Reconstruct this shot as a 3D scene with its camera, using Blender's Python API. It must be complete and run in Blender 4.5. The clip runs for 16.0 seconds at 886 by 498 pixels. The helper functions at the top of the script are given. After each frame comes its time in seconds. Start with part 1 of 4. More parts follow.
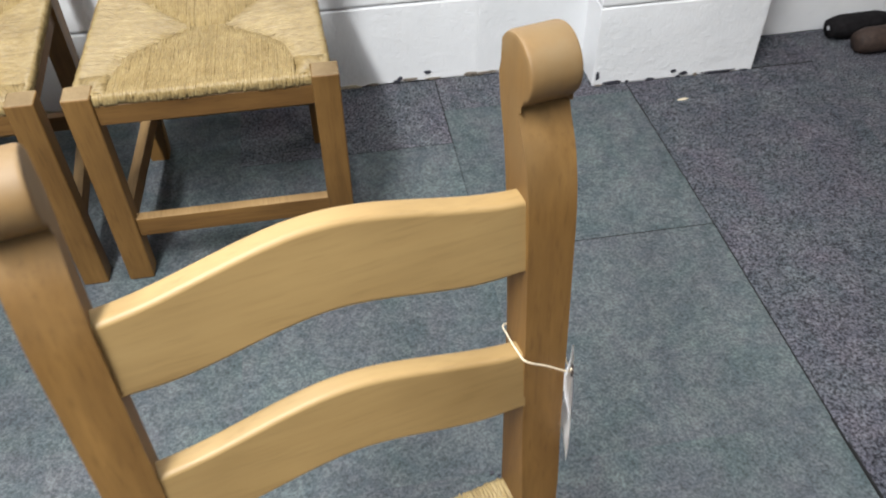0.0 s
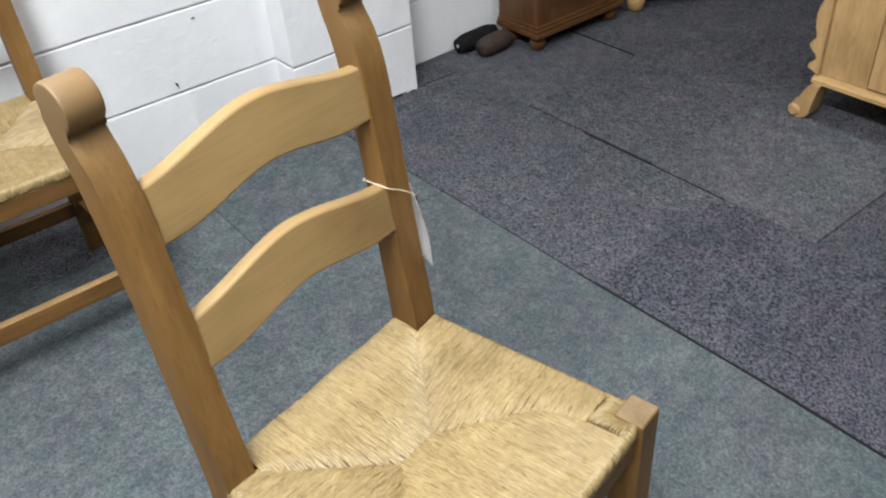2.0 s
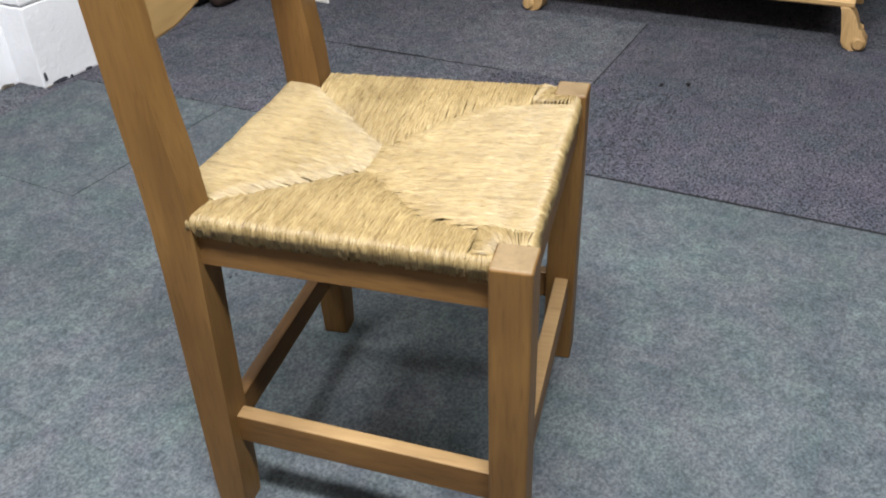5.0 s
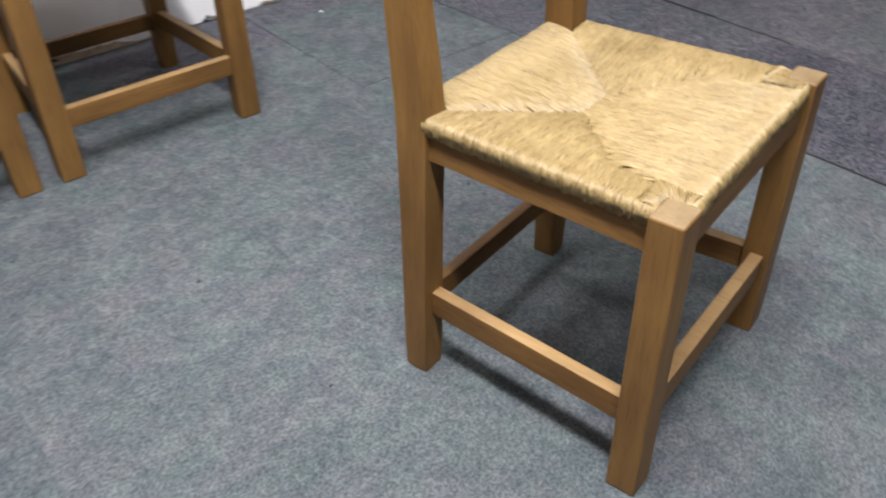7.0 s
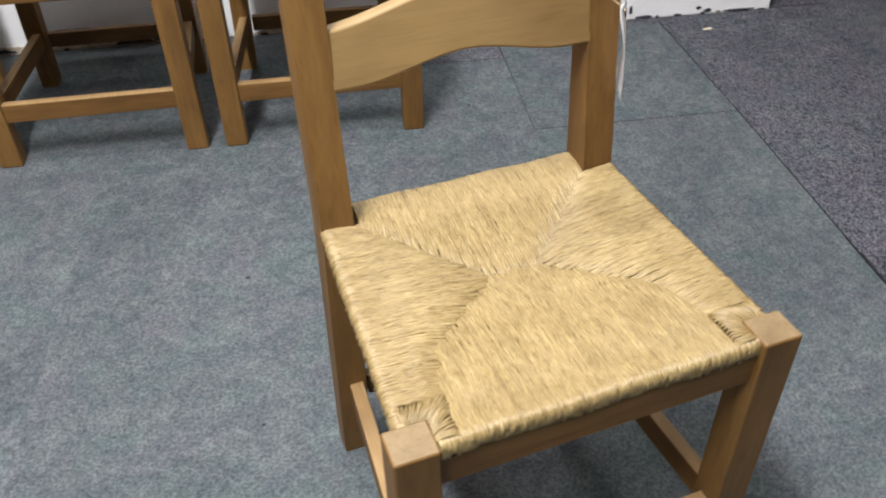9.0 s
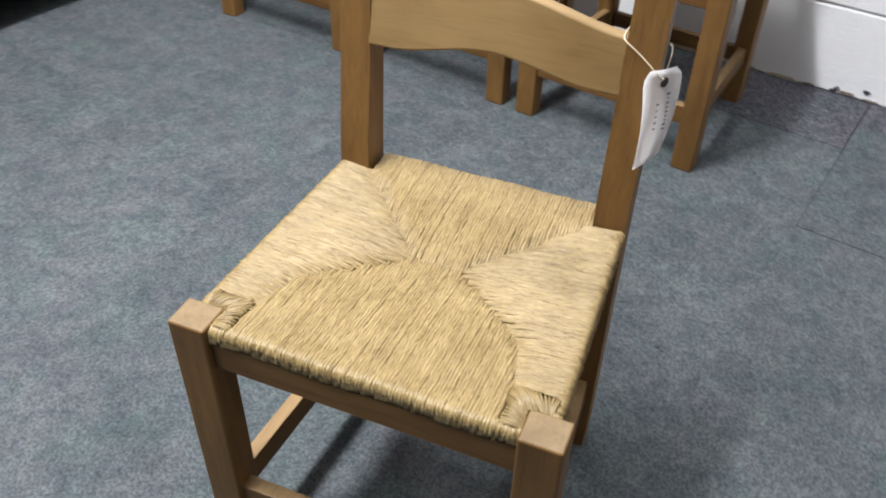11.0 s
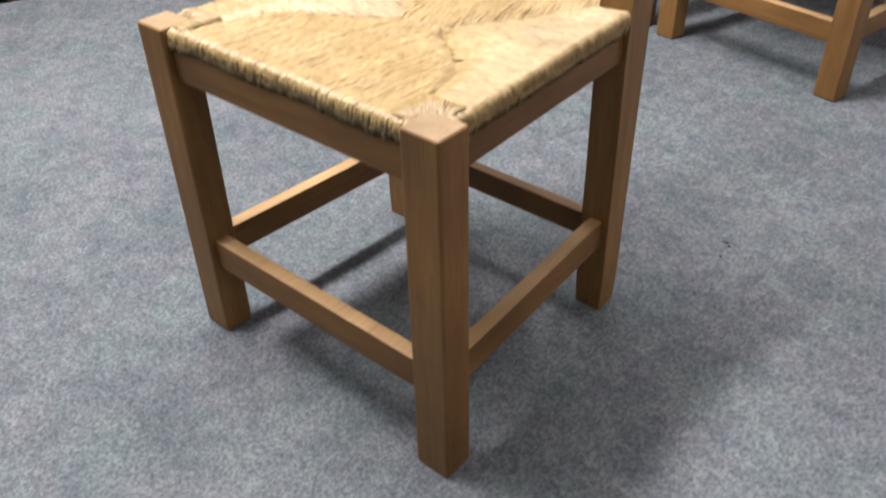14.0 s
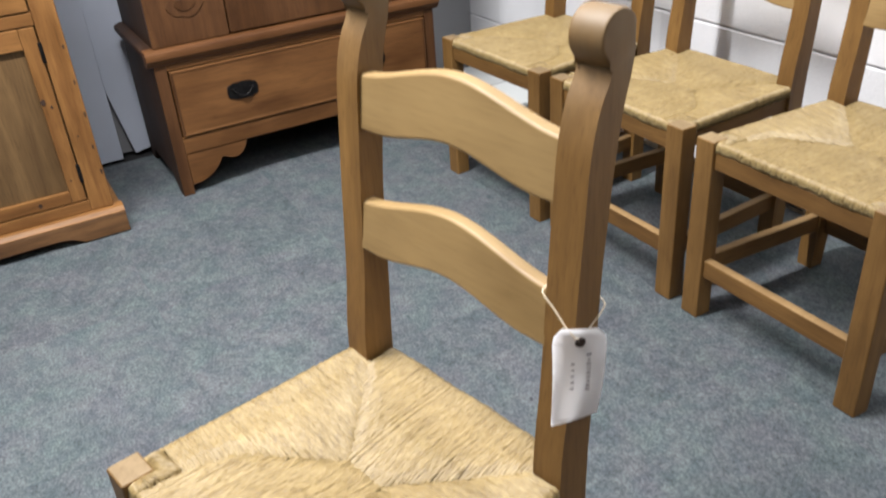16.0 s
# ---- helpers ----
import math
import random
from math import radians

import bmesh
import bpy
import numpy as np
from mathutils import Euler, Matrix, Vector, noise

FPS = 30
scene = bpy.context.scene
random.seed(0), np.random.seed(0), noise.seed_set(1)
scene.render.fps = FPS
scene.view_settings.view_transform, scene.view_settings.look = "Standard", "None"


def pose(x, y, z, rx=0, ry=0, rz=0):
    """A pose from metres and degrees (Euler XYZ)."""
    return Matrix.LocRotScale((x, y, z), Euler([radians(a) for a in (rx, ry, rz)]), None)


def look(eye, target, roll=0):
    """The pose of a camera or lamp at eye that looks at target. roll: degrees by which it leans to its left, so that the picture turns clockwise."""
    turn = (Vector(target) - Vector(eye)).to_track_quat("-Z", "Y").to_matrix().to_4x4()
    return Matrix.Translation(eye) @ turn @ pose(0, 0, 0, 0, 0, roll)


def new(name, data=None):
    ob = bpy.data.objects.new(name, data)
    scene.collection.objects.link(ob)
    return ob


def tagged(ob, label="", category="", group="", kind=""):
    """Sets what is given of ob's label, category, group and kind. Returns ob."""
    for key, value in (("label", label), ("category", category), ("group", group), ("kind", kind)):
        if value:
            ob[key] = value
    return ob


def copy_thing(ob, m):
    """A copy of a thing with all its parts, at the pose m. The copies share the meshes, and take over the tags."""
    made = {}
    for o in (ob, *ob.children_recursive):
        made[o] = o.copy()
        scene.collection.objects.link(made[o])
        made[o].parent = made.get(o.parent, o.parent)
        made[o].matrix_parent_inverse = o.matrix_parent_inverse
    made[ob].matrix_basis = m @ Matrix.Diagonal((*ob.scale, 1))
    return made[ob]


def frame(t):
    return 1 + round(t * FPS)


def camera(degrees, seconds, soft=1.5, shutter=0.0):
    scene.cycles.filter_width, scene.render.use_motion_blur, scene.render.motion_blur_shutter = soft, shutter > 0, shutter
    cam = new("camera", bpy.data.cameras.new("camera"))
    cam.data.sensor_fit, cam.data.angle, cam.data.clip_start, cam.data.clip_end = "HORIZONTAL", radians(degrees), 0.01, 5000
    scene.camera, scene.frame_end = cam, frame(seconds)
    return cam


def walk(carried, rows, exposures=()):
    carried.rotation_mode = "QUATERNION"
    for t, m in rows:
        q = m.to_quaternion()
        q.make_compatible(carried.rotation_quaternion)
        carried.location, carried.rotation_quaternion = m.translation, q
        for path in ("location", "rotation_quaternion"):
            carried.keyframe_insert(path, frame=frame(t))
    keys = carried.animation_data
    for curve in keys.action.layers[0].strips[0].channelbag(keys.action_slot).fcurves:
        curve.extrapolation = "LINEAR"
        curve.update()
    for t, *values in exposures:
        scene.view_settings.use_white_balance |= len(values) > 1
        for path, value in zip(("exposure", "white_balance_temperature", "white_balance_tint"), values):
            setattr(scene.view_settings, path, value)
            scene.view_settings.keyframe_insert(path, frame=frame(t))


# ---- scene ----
cam = camera(55.7, 16.0, soft=2.0, shutter=0.35)
PATH = [
    (0, (-0.083, -0.214, 1.257), (0.439, 1.083, -0.173), -0.50),
    (0.2, (-0.1174, -0.273, 1.278), (0.3852, 0.9121, 0.0203), -0.47),
    (0.5, (-0.171, -0.34, 1.296), (0.476, 0.991, -0.05), -0.90),
    (0.7, (-0.2177, -0.3653, 1.296), (0.4638, 0.8187, 0.1241), -1.04),
    (1, (-0.289, -0.379, 1.299), (0.622, 0.856, 0.016), -1.30),
    (1.2, (-0.3422, -0.3877, 1.298), (0.5742, 0.6604, 0.1567), -1.92),
    (1.5, (-0.406, -0.421, 1.296), (0.705, 0.682, 0.05), -3.00),
    (1.7, (-0.442, -0.4499, 1.285), (0.5862, 0.5278, 0.1775), -4.14),
    (2, (-0.497, -0.494, 1.267), (0.69, 0.563, 0.053), -4.90),
    (2.2, (-0.5252, -0.5097, 1.257), (0.5683, 0.4179, 0.1691), -5.67),
    (2.5, (-0.585, -0.501, 1.228), (0.699, 0.466, 0.037), -7.40),
    (2.7, (-0.6369, -0.4851, 1.21), (0.5725, 0.3271, 0.1534), -8.77),
    (3, (-0.702, -0.455, 1.19), (0.717, 0.342, 0.027), -8.90),
    (3.2, (-0.7235, -0.4358, 1.154), (0.5951, 0.2277, 0.1238), -7.65),
    (3.5, (-0.738, -0.409, 1.097), (0.786, 0.252, -0.016), -4.90),
    (3.7, (-0.7549, -0.3853, 1.058), (0.6433, 0.1652, 0.0668), -3.87),
    (4, (-0.778, -0.343, 1.002), (0.809, 0.193, -0.09), -3.70),
    (4.2, (-0.793, -0.323, 0.968), (0.808, 0.173, -0.123), -3.70),
    (6.3, (-0.901, -0.297, 0.817), (0.661, 0.229, -0.317), 1.80),
    (6.5, (-0.917, -0.326, 0.84), (0.584, 0.307, -0.32), 1.20),
    (6.7, (-0.9208, -0.3592, 0.8666), (0.348, 0.3336, -0.2058), 0.21),
    (7, (-0.912, -0.442, 0.936), (0.333, 0.547, -0.278), -1.20),
    (7.2, (-0.8769, -0.4971, 0.9745), (0.1461, 0.492, -0.1278), -1.79),
    (7.5, (-0.81, -0.532, 1.006), (0.213, 0.628, -0.262), -2.40),
    (7.7, (-0.7637, -0.5286, 1.013), (0.12, 0.5297, -0.1446), -2.10),
    (8, (-0.671, -0.52, 1.038), (0.239, 0.696, -0.263), -1.90),
    (8.2, (-0.6121, -0.5252, 1.045), (0.1541, 0.6129, -0.12), -1.94),
    (8.5, (-0.52, -0.573, 1.063), (0.216, 0.777, -0.215), -2.00),
    (8.7, (-0.4439, -0.6226, 1.063), (0.1345, 0.6399, -0.0818), -1.76),
    (9, (-0.336, -0.65, 1.061), (0.182, 0.797, -0.219), -1.50),
    (9.2, (-0.2746, -0.6394, 1.057), (0.1361, 0.6735, -0.1044), -1.04),
    (9.5, (-0.166, -0.62, 1.064), (0.145, 0.856, -0.25), -2.00),
    (9.7, (-0.1052, -0.6268, 1.08), (0.0682, 0.711, -0.112), -2.92),
    (10, (0.004, -0.679, 1.087), (-0.023, 0.811, -0.247), -3.70),
    (10.2, (0.057, -0.719, 1.091), (-0.071, 0.754, -0.255), -1.90),
    (12.3, (0.527, -0.654, 0.926), (-0.507, 0.668, -0.163), 0.70),
    (12.5, (0.533, -0.67, 0.883), (-0.493, 0.651, -0.212), 0.50),
    (12.7, (0.5491, -0.6852, 0.8361), (-0.374, 0.4948, -0.1615), 0.21),
    (13, (0.578, -0.692, 0.777), (-0.457, 0.575, -0.373), -0.30),
    (13.2, (0.5909, -0.6965, 0.7393), (-0.3437, 0.4248, -0.3138), -0.83),
    (13.5, (0.602, -0.699, 0.714), (-0.438, 0.522, -0.481), -1.40),
    (13.7, (0.6045, -0.6921, 0.7237), (-0.3332, 0.3965, -0.3605), -1.56),
    (14, (0.615, -0.67, 0.779), (-0.445, 0.539, -0.41), -1.40),
    (14.2, (0.6241, -0.6469, 0.8291), (-0.3395, 0.4485, -0.2252), -1.27),
    (14.5, (0.636, -0.606, 0.904), (-0.461, 0.612, -0.242), -1.40),
    (14.7, (0.6466, -0.5873, 0.9522), (-0.3662, 0.5051, -0.0582), -1.21),
    (15, (0.664, -0.56, 1.011), (-0.515, 0.622, -0.091), -1.70),
    (15.2, (0.6716, -0.5365, 1.04), (-0.4201, 0.5125, 0.0666), -2.04),
    (15.5, (0.663, -0.487, 1.084), (-0.587, 0.659, 0.023), -3.10),
    (15.7, (0.6444, -0.4431, 1.111), (-0.4966, 0.5814, 0.1688), -3.82),
    (16, (0.628, -0.383, 1.154), (-0.683, 0.743, 0.147), -4.30),
]
walk(cam, [(t, look(eye, target, roll)) for t, eye, target, roll in PATH],
     exposures=[(0, -0.32, 6200, 7), (0.5, -0.44, 6200, 6), (1.0, -0.36, 6200, 6), (2.0, -0.41, 6100, 7), (2.5, -0.38, 6150, 7), (3.5, -0.4, 6150, 8), (4, -0.26, 6050, 7), (6.5, -0.22, 6280, 13), (9, -0.34, 6350, 11), (10, -0.4, 6250, 9), (12.5, -0.16, 6100, 15), (13.0, 0.14, 6250, 16), (13.5, 0.36, 6550, 17), (14.0, 0.14, 6480, 18), (14.5, -0.06, 6420, 15), (15.0, -0.2, 6340, 15), (15.5, -0.22, 6250, 11), (16, -0.23, 6250, 11)])

# ---- world and lamps ----
world = bpy.data.worlds.new("world")
scene.world = world
world.use_nodes = True
world.node_tree.nodes["Background"].inputs["Color"].default_value = (0.9, 0.95, 1.0, 1)
world.node_tree.nodes["Background"].inputs["Strength"].default_value = 0.1

ROOM = pose(0, 0, 0, 0, 0, -12.5)   # the room's walls stand at this turn to the chair


def unseen_lamp(u, v, power, length=1.5, width=0.25, turn=0):
    """An unseen rectangular lamp at ceiling height, shining down; no fitting is built."""
    data = bpy.data.lights.new("unseen_light", "AREA")
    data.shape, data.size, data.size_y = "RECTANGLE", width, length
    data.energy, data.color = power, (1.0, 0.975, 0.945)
    ob = new("unseen_light", data)
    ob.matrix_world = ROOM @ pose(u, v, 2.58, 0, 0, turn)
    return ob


# main lamp, placed by the shadows of the chair
unseen_lamp(-0.74, -0.48, 166, 1.3, 0.14)
# added fill that brightens front faces
unseen_lamp(-0.50, -1.75, 22, 1.2, 0.14)
# over the wall row, placed by its shadow edge and raised for the wall
unseen_lamp(-0.60, 0.86, 40, 1.6, 0.14, 90)
# two added fills for the right-hand side
unseen_lamp(2.6, -1.2, 8, 1.5, 0.8)
unseen_lamp(1.5, 0.1, 24, 1.2, 0.4)


# ---- materials ----
def material(name, rough=0.6, metal=0.0):
    m = bpy.data.materials.new(name)
    m.use_nodes = True
    b = m.node_tree.nodes["Principled BSDF"]
    b.inputs["Roughness"].default_value = rough
    b.inputs["Metallic"].default_value = metal
    return m, m.node_tree.nodes, m.node_tree.links, b


def ramp(nodes, stops):
    r = nodes.new("ShaderNodeValToRGB")
    e = r.color_ramp.elements
    e[0].position, e[0].color = stops[0][0], (*stops[0][1], 1)
    e[1].position, e[1].color = stops[-1][0], (*stops[-1][1], 1)
    for p, c in stops[1:-1]:
        n = e.new(p)
        n.color = (*c, 1)
    return r


def noise_node(nodes, links, vector, scale, detail=4, rough=0.55, dist=0.0):
    n = nodes.new("ShaderNodeTexNoise")
    n.inputs["Scale"].default_value, n.inputs["Detail"].default_value = scale, detail
    n.inputs["Roughness"].default_value, n.inputs["Distortion"].default_value = rough, dist
    if vector is not None:
        links.new(vector, n.inputs["Vector"])
    return n


def mapped(nodes, links, scale, source="Object"):
    c, m = nodes.new("ShaderNodeTexCoord"), nodes.new("ShaderNodeMapping")
    m.inputs["Scale"].default_value = scale
    links.new(c.outputs[source], m.inputs["Vector"])
    return m.outputs["Vector"]


def mix(nodes, links, fac, a, b, blend="MIX"):
    n = nodes.new("ShaderNodeMix")
    n.data_type, n.blend_type = "RGBA", blend
    for sock, val in ((n.inputs[0], fac), (n.inputs[6], a), (n.inputs[7], b)):
        if isinstance(val, (int, float)):
            sock.default_value = val
        elif isinstance(val, tuple):
            sock.default_value = (*val, 1)
        else:
            links.new(val, sock)
    return n.outputs[2]


def bump(nodes, links, b, height, strength, distance=0.002):
    n = nodes.new("ShaderNodeBump")
    n.inputs["Strength"].default_value, n.inputs["Distance"].default_value = strength, distance
    links.new(height, n.inputs["Height"])
    links.new(n.outputs["Normal"], b.inputs["Normal"])


def shift_random(nodes, links, vec):
    """Moves the texture by a random step, object by object."""
    info, add, mul = nodes.new("ShaderNodeObjectInfo"), nodes.new("ShaderNodeVectorMath"), nodes.new("ShaderNodeVectorMath")
    mul.operation = "MULTIPLY"
    mul.inputs[1].default_value = (7.3, 11.9, 5.1)
    links.new(info.outputs["Random"], mul.inputs[0])
    links.new(vec, add.inputs[0])
    links.new(mul.outputs[0], add.inputs[1])
    return add.outputs[0], info.outputs["Random"]


def wood(name, light, dark, axis="z", rough=0.54, knots=0.0, contrast=0.85, gloss=0.32):
    """Sawn and waxed timber with its grain along one axis."""
    m, n, l, b = material(name, rough)
    b.inputs["Specular IOR Level"].default_value = gloss
    along = {"x": (1.6, 22, 22), "y": (22, 1.6, 22), "z": (22, 22, 1.6)}[axis]
    vec, rnd = shift_random(n, l, mapped(n, l, along))
    coarse, _ = shift_random(n, l, mapped(n, l, tuple(5.0 if s > 10 else 2.6 for s in along)))
    a = noise_node(n, l, vec, 1.6, 5, 0.6, 0.4)
    f = noise_node(n, l, vec, 9.0, 3, 0.6)
    c = noise_node(n, l, coarse, 1.7, 3, 0.5)
    r = ramp(n, [(0.30, dark), (0.70, light)])
    l.new(a.outputs["Fac"], r.inputs[0])
    mid = tuple((p + q) / 2 for p, q in zip(light, dark))
    col = mix(n, l, contrast, mid, r.outputs[0])
    fr = ramp(n, [(0.35, (0.80, 0.78, 0.74)), (0.62, (1.05, 1.04, 1.02))])
    l.new(f.outputs["Fac"], fr.inputs[0])
    col = mix(n, l, 0.65 * contrast, col, fr.outputs[0], "MULTIPLY")
    cr = ramp(n, [(0.33, (0.75, 0.715, 0.67)), (0.50, (1.0, 0.99, 0.98)), (0.66, (1.15, 1.15, 1.14))])
    l.new(c.outputs["Fac"], cr.inputs[0])
    col = mix(n, l, 0.95, col, cr.outputs[0], "MULTIPLY")
    pore_vec, _ = shift_random(n, l, mapped(n, l, tuple(260 if s > 10 else 26 for s in along)))
    p = noise_node(n, l, pore_vec, 1.0, 2, 0.5)
    pr = ramp(n, [(0.30, (0.72, 0.69, 0.65)), (0.44, (1.0, 1.0, 1.0)), (0.75, (1.05, 1.05, 1.05))])
    l.new(p.outputs["Fac"], pr.inputs[0])
    col = mix(n, l, 0.82 * contrast, col, pr.outputs[0], "MULTIPLY")
    if knots:
        kv, _ = shift_random(n, l, mapped(n, l, tuple(5.0 if s > 10 else 2.2 for s in along)))
        k = n.new("ShaderNodeTexVoronoi")
        k.inputs["Scale"].default_value = 1.5
        l.new(kv, k.inputs["Vector"])
        kr = ramp(n, [(0.05, (0.30, 0.18, 0.10)), (0.16, (1, 1, 1))])
        l.new(k.outputs["Distance"], kr.inputs[0])
        col = mix(n, l, knots, col, kr.outputs[0], "MULTIPLY")
    l.new(col, b.inputs["Base Color"])
    rr = n.new("ShaderNodeMapRange")
    rr.inputs["To Min"].default_value, rr.inputs["To Max"].default_value = rough - 0.08, rough + 0.14
    l.new(c.outputs["Fac"], rr.inputs["Value"])
    l.new(rr.outputs[0], b.inputs["Roughness"])
    bump(n, l, b, f.outputs["Fac"], 0.12, 0.001)
    return m


def straw():
    """Twisted rush strands; u runs along a strand."""
    m, n, l, b = material("rush", 0.55)
    geo = n.new("ShaderNodeNewGeometry")
    vec = mapped(n, l, (62, 2.0, 1), "UV")
    add = n.new("ShaderNodeVectorMath")
    l.new(vec, add.inputs[0])
    mul = n.new("ShaderNodeVectorMath")
    mul.operation = "MULTIPLY"
    mul.inputs[1].default_value = (31, 17, 5)
    l.new(geo.outputs["Random Per Island"], mul.inputs[0])
    l.new(mul.outputs[0], add.inputs[1])
    a = noise_node(n, l, add.outputs[0], 1.0, 4, 0.65, 0.6)
    r = ramp(n, [(0.28, (0.105, 0.066, 0.028)), (0.41, (0.252, 0.181, 0.077)), (0.56, (0.350, 0.267, 0.129)), (0.72, (0.465, 0.375, 0.206))])
    l.new(a.outputs["Fac"], r.inputs[0])
    ir = ramp(n, [(0.0, (0.88, 0.86, 0.82)), (0.25, (0.97, 0.96, 0.94)), (1.0, (1.06, 1.05, 1.03))])
    l.new(geo.outputs["Random Per Island"], ir.inputs[0])
    col = mix(n, l, 0.9, r.outputs[0], ir.outputs[0], "MULTIPLY")
    big = noise_node(n, l, mapped(n, l, (9, 9, 9)), 1.5, 3)
    br = ramp(n, [(0.3, (0.80, 0.76, 0.68)), (0.7, (1.10, 1.09, 1.07))])
    l.new(big.outputs["Fac"], br.inputs[0])
    col = mix(n, l, 0.8, col, br.outputs[0], "MULTIPLY")
    fleck = noise_node(n, l, mapped(n, l, (1, 1, 1)), 75, 4, 0.7, 0.8)
    kr = ramp(n, [(0.34, (0.74, 0.70, 0.62)), (0.48, (1.0, 1.0, 1.0)), (0.66, (1.13, 1.13, 1.13))])
    l.new(fleck.outputs["Fac"], kr.inputs[0])
    col = mix(n, l, 0.7, col, kr.outputs[0], "MULTIPLY")
    l.new(col, b.inputs["Base Color"])
    bump(n, l, b, a.outputs["Fac"], 0.7, 0.0015)
    tan = n.new("ShaderNodeTangent")
    tan.direction_type, tan.uv_map = "UV_MAP", "strand"
    l.new(tan.outputs[0], b.inputs["Tangent"])
    b.inputs["Anisotropic"].default_value = 0.85
    b.inputs["Anisotropic Rotation"].default_value = 0.25
    b.inputs["Specular IOR Level"].default_value = 0.62
    b.inputs["Roughness"].default_value = 0.44
    return m


def carpet(name, base, flecks, scale, tint, strength):
    """Fibre-bonded or looped carpet with coarse flecks, blotches and a tone for each tile."""
    m, n, l, b = material(name, 0.95)
    b.inputs["Specular IOR Level"].default_value = 0.15
    vec, rnd = shift_random(n, l, mapped(n, l, (1, 1, 1)))
    f = noise_node(n, l, vec, scale, 3, 0.75, 0.3)
    g = noise_node(n, l, vec, scale * 0.28, 4, 0.6, 0.8)
    k = noise_node(n, l, vec, 3.6, 6, 0.68, 0.8)
    lo, hi = tuple(c * (1 - flecks) for c in base), tuple(c * (1 + flecks) for c in base)
    r = ramp(n, [(0.38, lo), (0.50, base), (0.62, hi)])
    l.new(f.outputs["Fac"], r.inputs[0])
    gr = ramp(n, [(0.34, (0.80, 0.805, 0.82)), (0.66, (1.17, 1.17, 1.16))])
    l.new(g.outputs["Fac"], gr.inputs[0])
    col = mix(n, l, 0.9, r.outputs[0], gr.outputs[0], "MULTIPLY")
    kr = ramp(n, [(0.30, (0.78, 0.79, 0.81)), (0.70, (1.16, 1.16, 1.14))])
    l.new(k.outputs["Fac"], kr.inputs[0])
    col = mix(n, l, 0.8, col, kr.outputs[0], "MULTIPLY")
    d = noise_node(n, l, vec, 17, 5, 0.62, 0.6)
    dr = ramp(n, [(0.36, (0.80, 0.835, 0.865)), (0.50, (1.0, 1.0, 1.0)), (0.66, (1.17, 1.15, 1.11))])
    l.new(d.outputs["Fac"], dr.inputs[0])
    col = mix(n, l, 0.8, col, dr.outputs[0], "MULTIPLY")
    h = noise_node(n, l, vec, 8, 3, 0.6, 0.5)
    hr = ramp(n, [(0.34, (0.94, 1.015, 0.98)), (0.50, (1.0, 1.0, 1.0)), (0.66, (1.06, 0.985, 1.02))])
    l.new(h.outputs["Fac"], hr.inputs[0])
    col = mix(n, l, 1.0, col, hr.outputs[0], "MULTIPLY")
    tr = ramp(n, [(0.0, tint[0]), (1.0, tint[1])])
    l.new(rnd, tr.inputs[0])
    col = mix(n, l, 1.0, col, tr.outputs[0], "MULTIPLY")
    l.new(col, b.inputs["Base Color"])
    bump(n, l, b, f.outputs["Fac"], strength, 0.004)
    return m


def paint(name, colour, scale=14.0, rough=0.5, relief=0.35):
    """Brushed masonry or timber paint."""
    m, n, l, b = material(name, rough)
    vec, _ = shift_random(n, l, mapped(n, l, (1, 1, 1)))
    a = noise_node(n, l, vec, scale, 5, 0.6)
    c = noise_node(n, l, vec, 2.2, 4, 0.6)
    fine = noise_node(n, l, vec, 160, 3, 0.6)
    r = ramp(n, [(0.30, tuple(x * 0.88 for x in colour)), (0.70, tuple(min(1, x * 1.05) for x in colour))])
    l.new(c.outputs["Fac"], r.inputs[0])
    l.new(r.outputs[0], b.inputs["Base Color"])
    grit = noise_node(n, l, vec, 55, 4, 0.7, 0.5)
    g = n.new("ShaderNodeMath")
    g.operation = "MULTIPLY_ADD"
    g.inputs[1].default_value = 0.6
    l.new(grit.outputs["Fac"], g.inputs[0])
    l.new(a.outputs["Fac"], g.inputs[2])
    h = n.new("ShaderNodeMath")
    h.operation = "MULTIPLY_ADD"
    h.inputs[1].default_value = 0.25
    l.new(fine.outputs["Fac"], h.inputs[0])
    l.new(g.outputs[0], h.inputs[2])
    bump(n, l, b, h.outputs[0], relief, 0.006)
    return m


def plain(name, colour, rough=0.6, metal=0.0, vary=0.2, scale=30):
    m, n, l, b = material(name, rough, metal)
    a = noise_node(n, l, mapped(n, l, (1, 1, 1)), scale, 4)
    r = ramp(n, [(0.3, tuple(c * (1 - vary) for c in colour)), (0.7, tuple(min(1, c * (1 + vary)) for c in colour))])
    l.new(a.outputs["Fac"], r.inputs[0])
    l.new(r.outputs[0], b.inputs["Base Color"])
    bump(n, l, b, a.outputs["Fac"], 0.1, 0.001)
    return m


OAK, OAK_DARK = (0.228, 0.125, 0.037), (0.134, 0.068, 0.018)
WOOD_Z = wood("stained_beech", OAK, OAK_DARK, "z", 0.50, contrast=0.7, gloss=0.38)


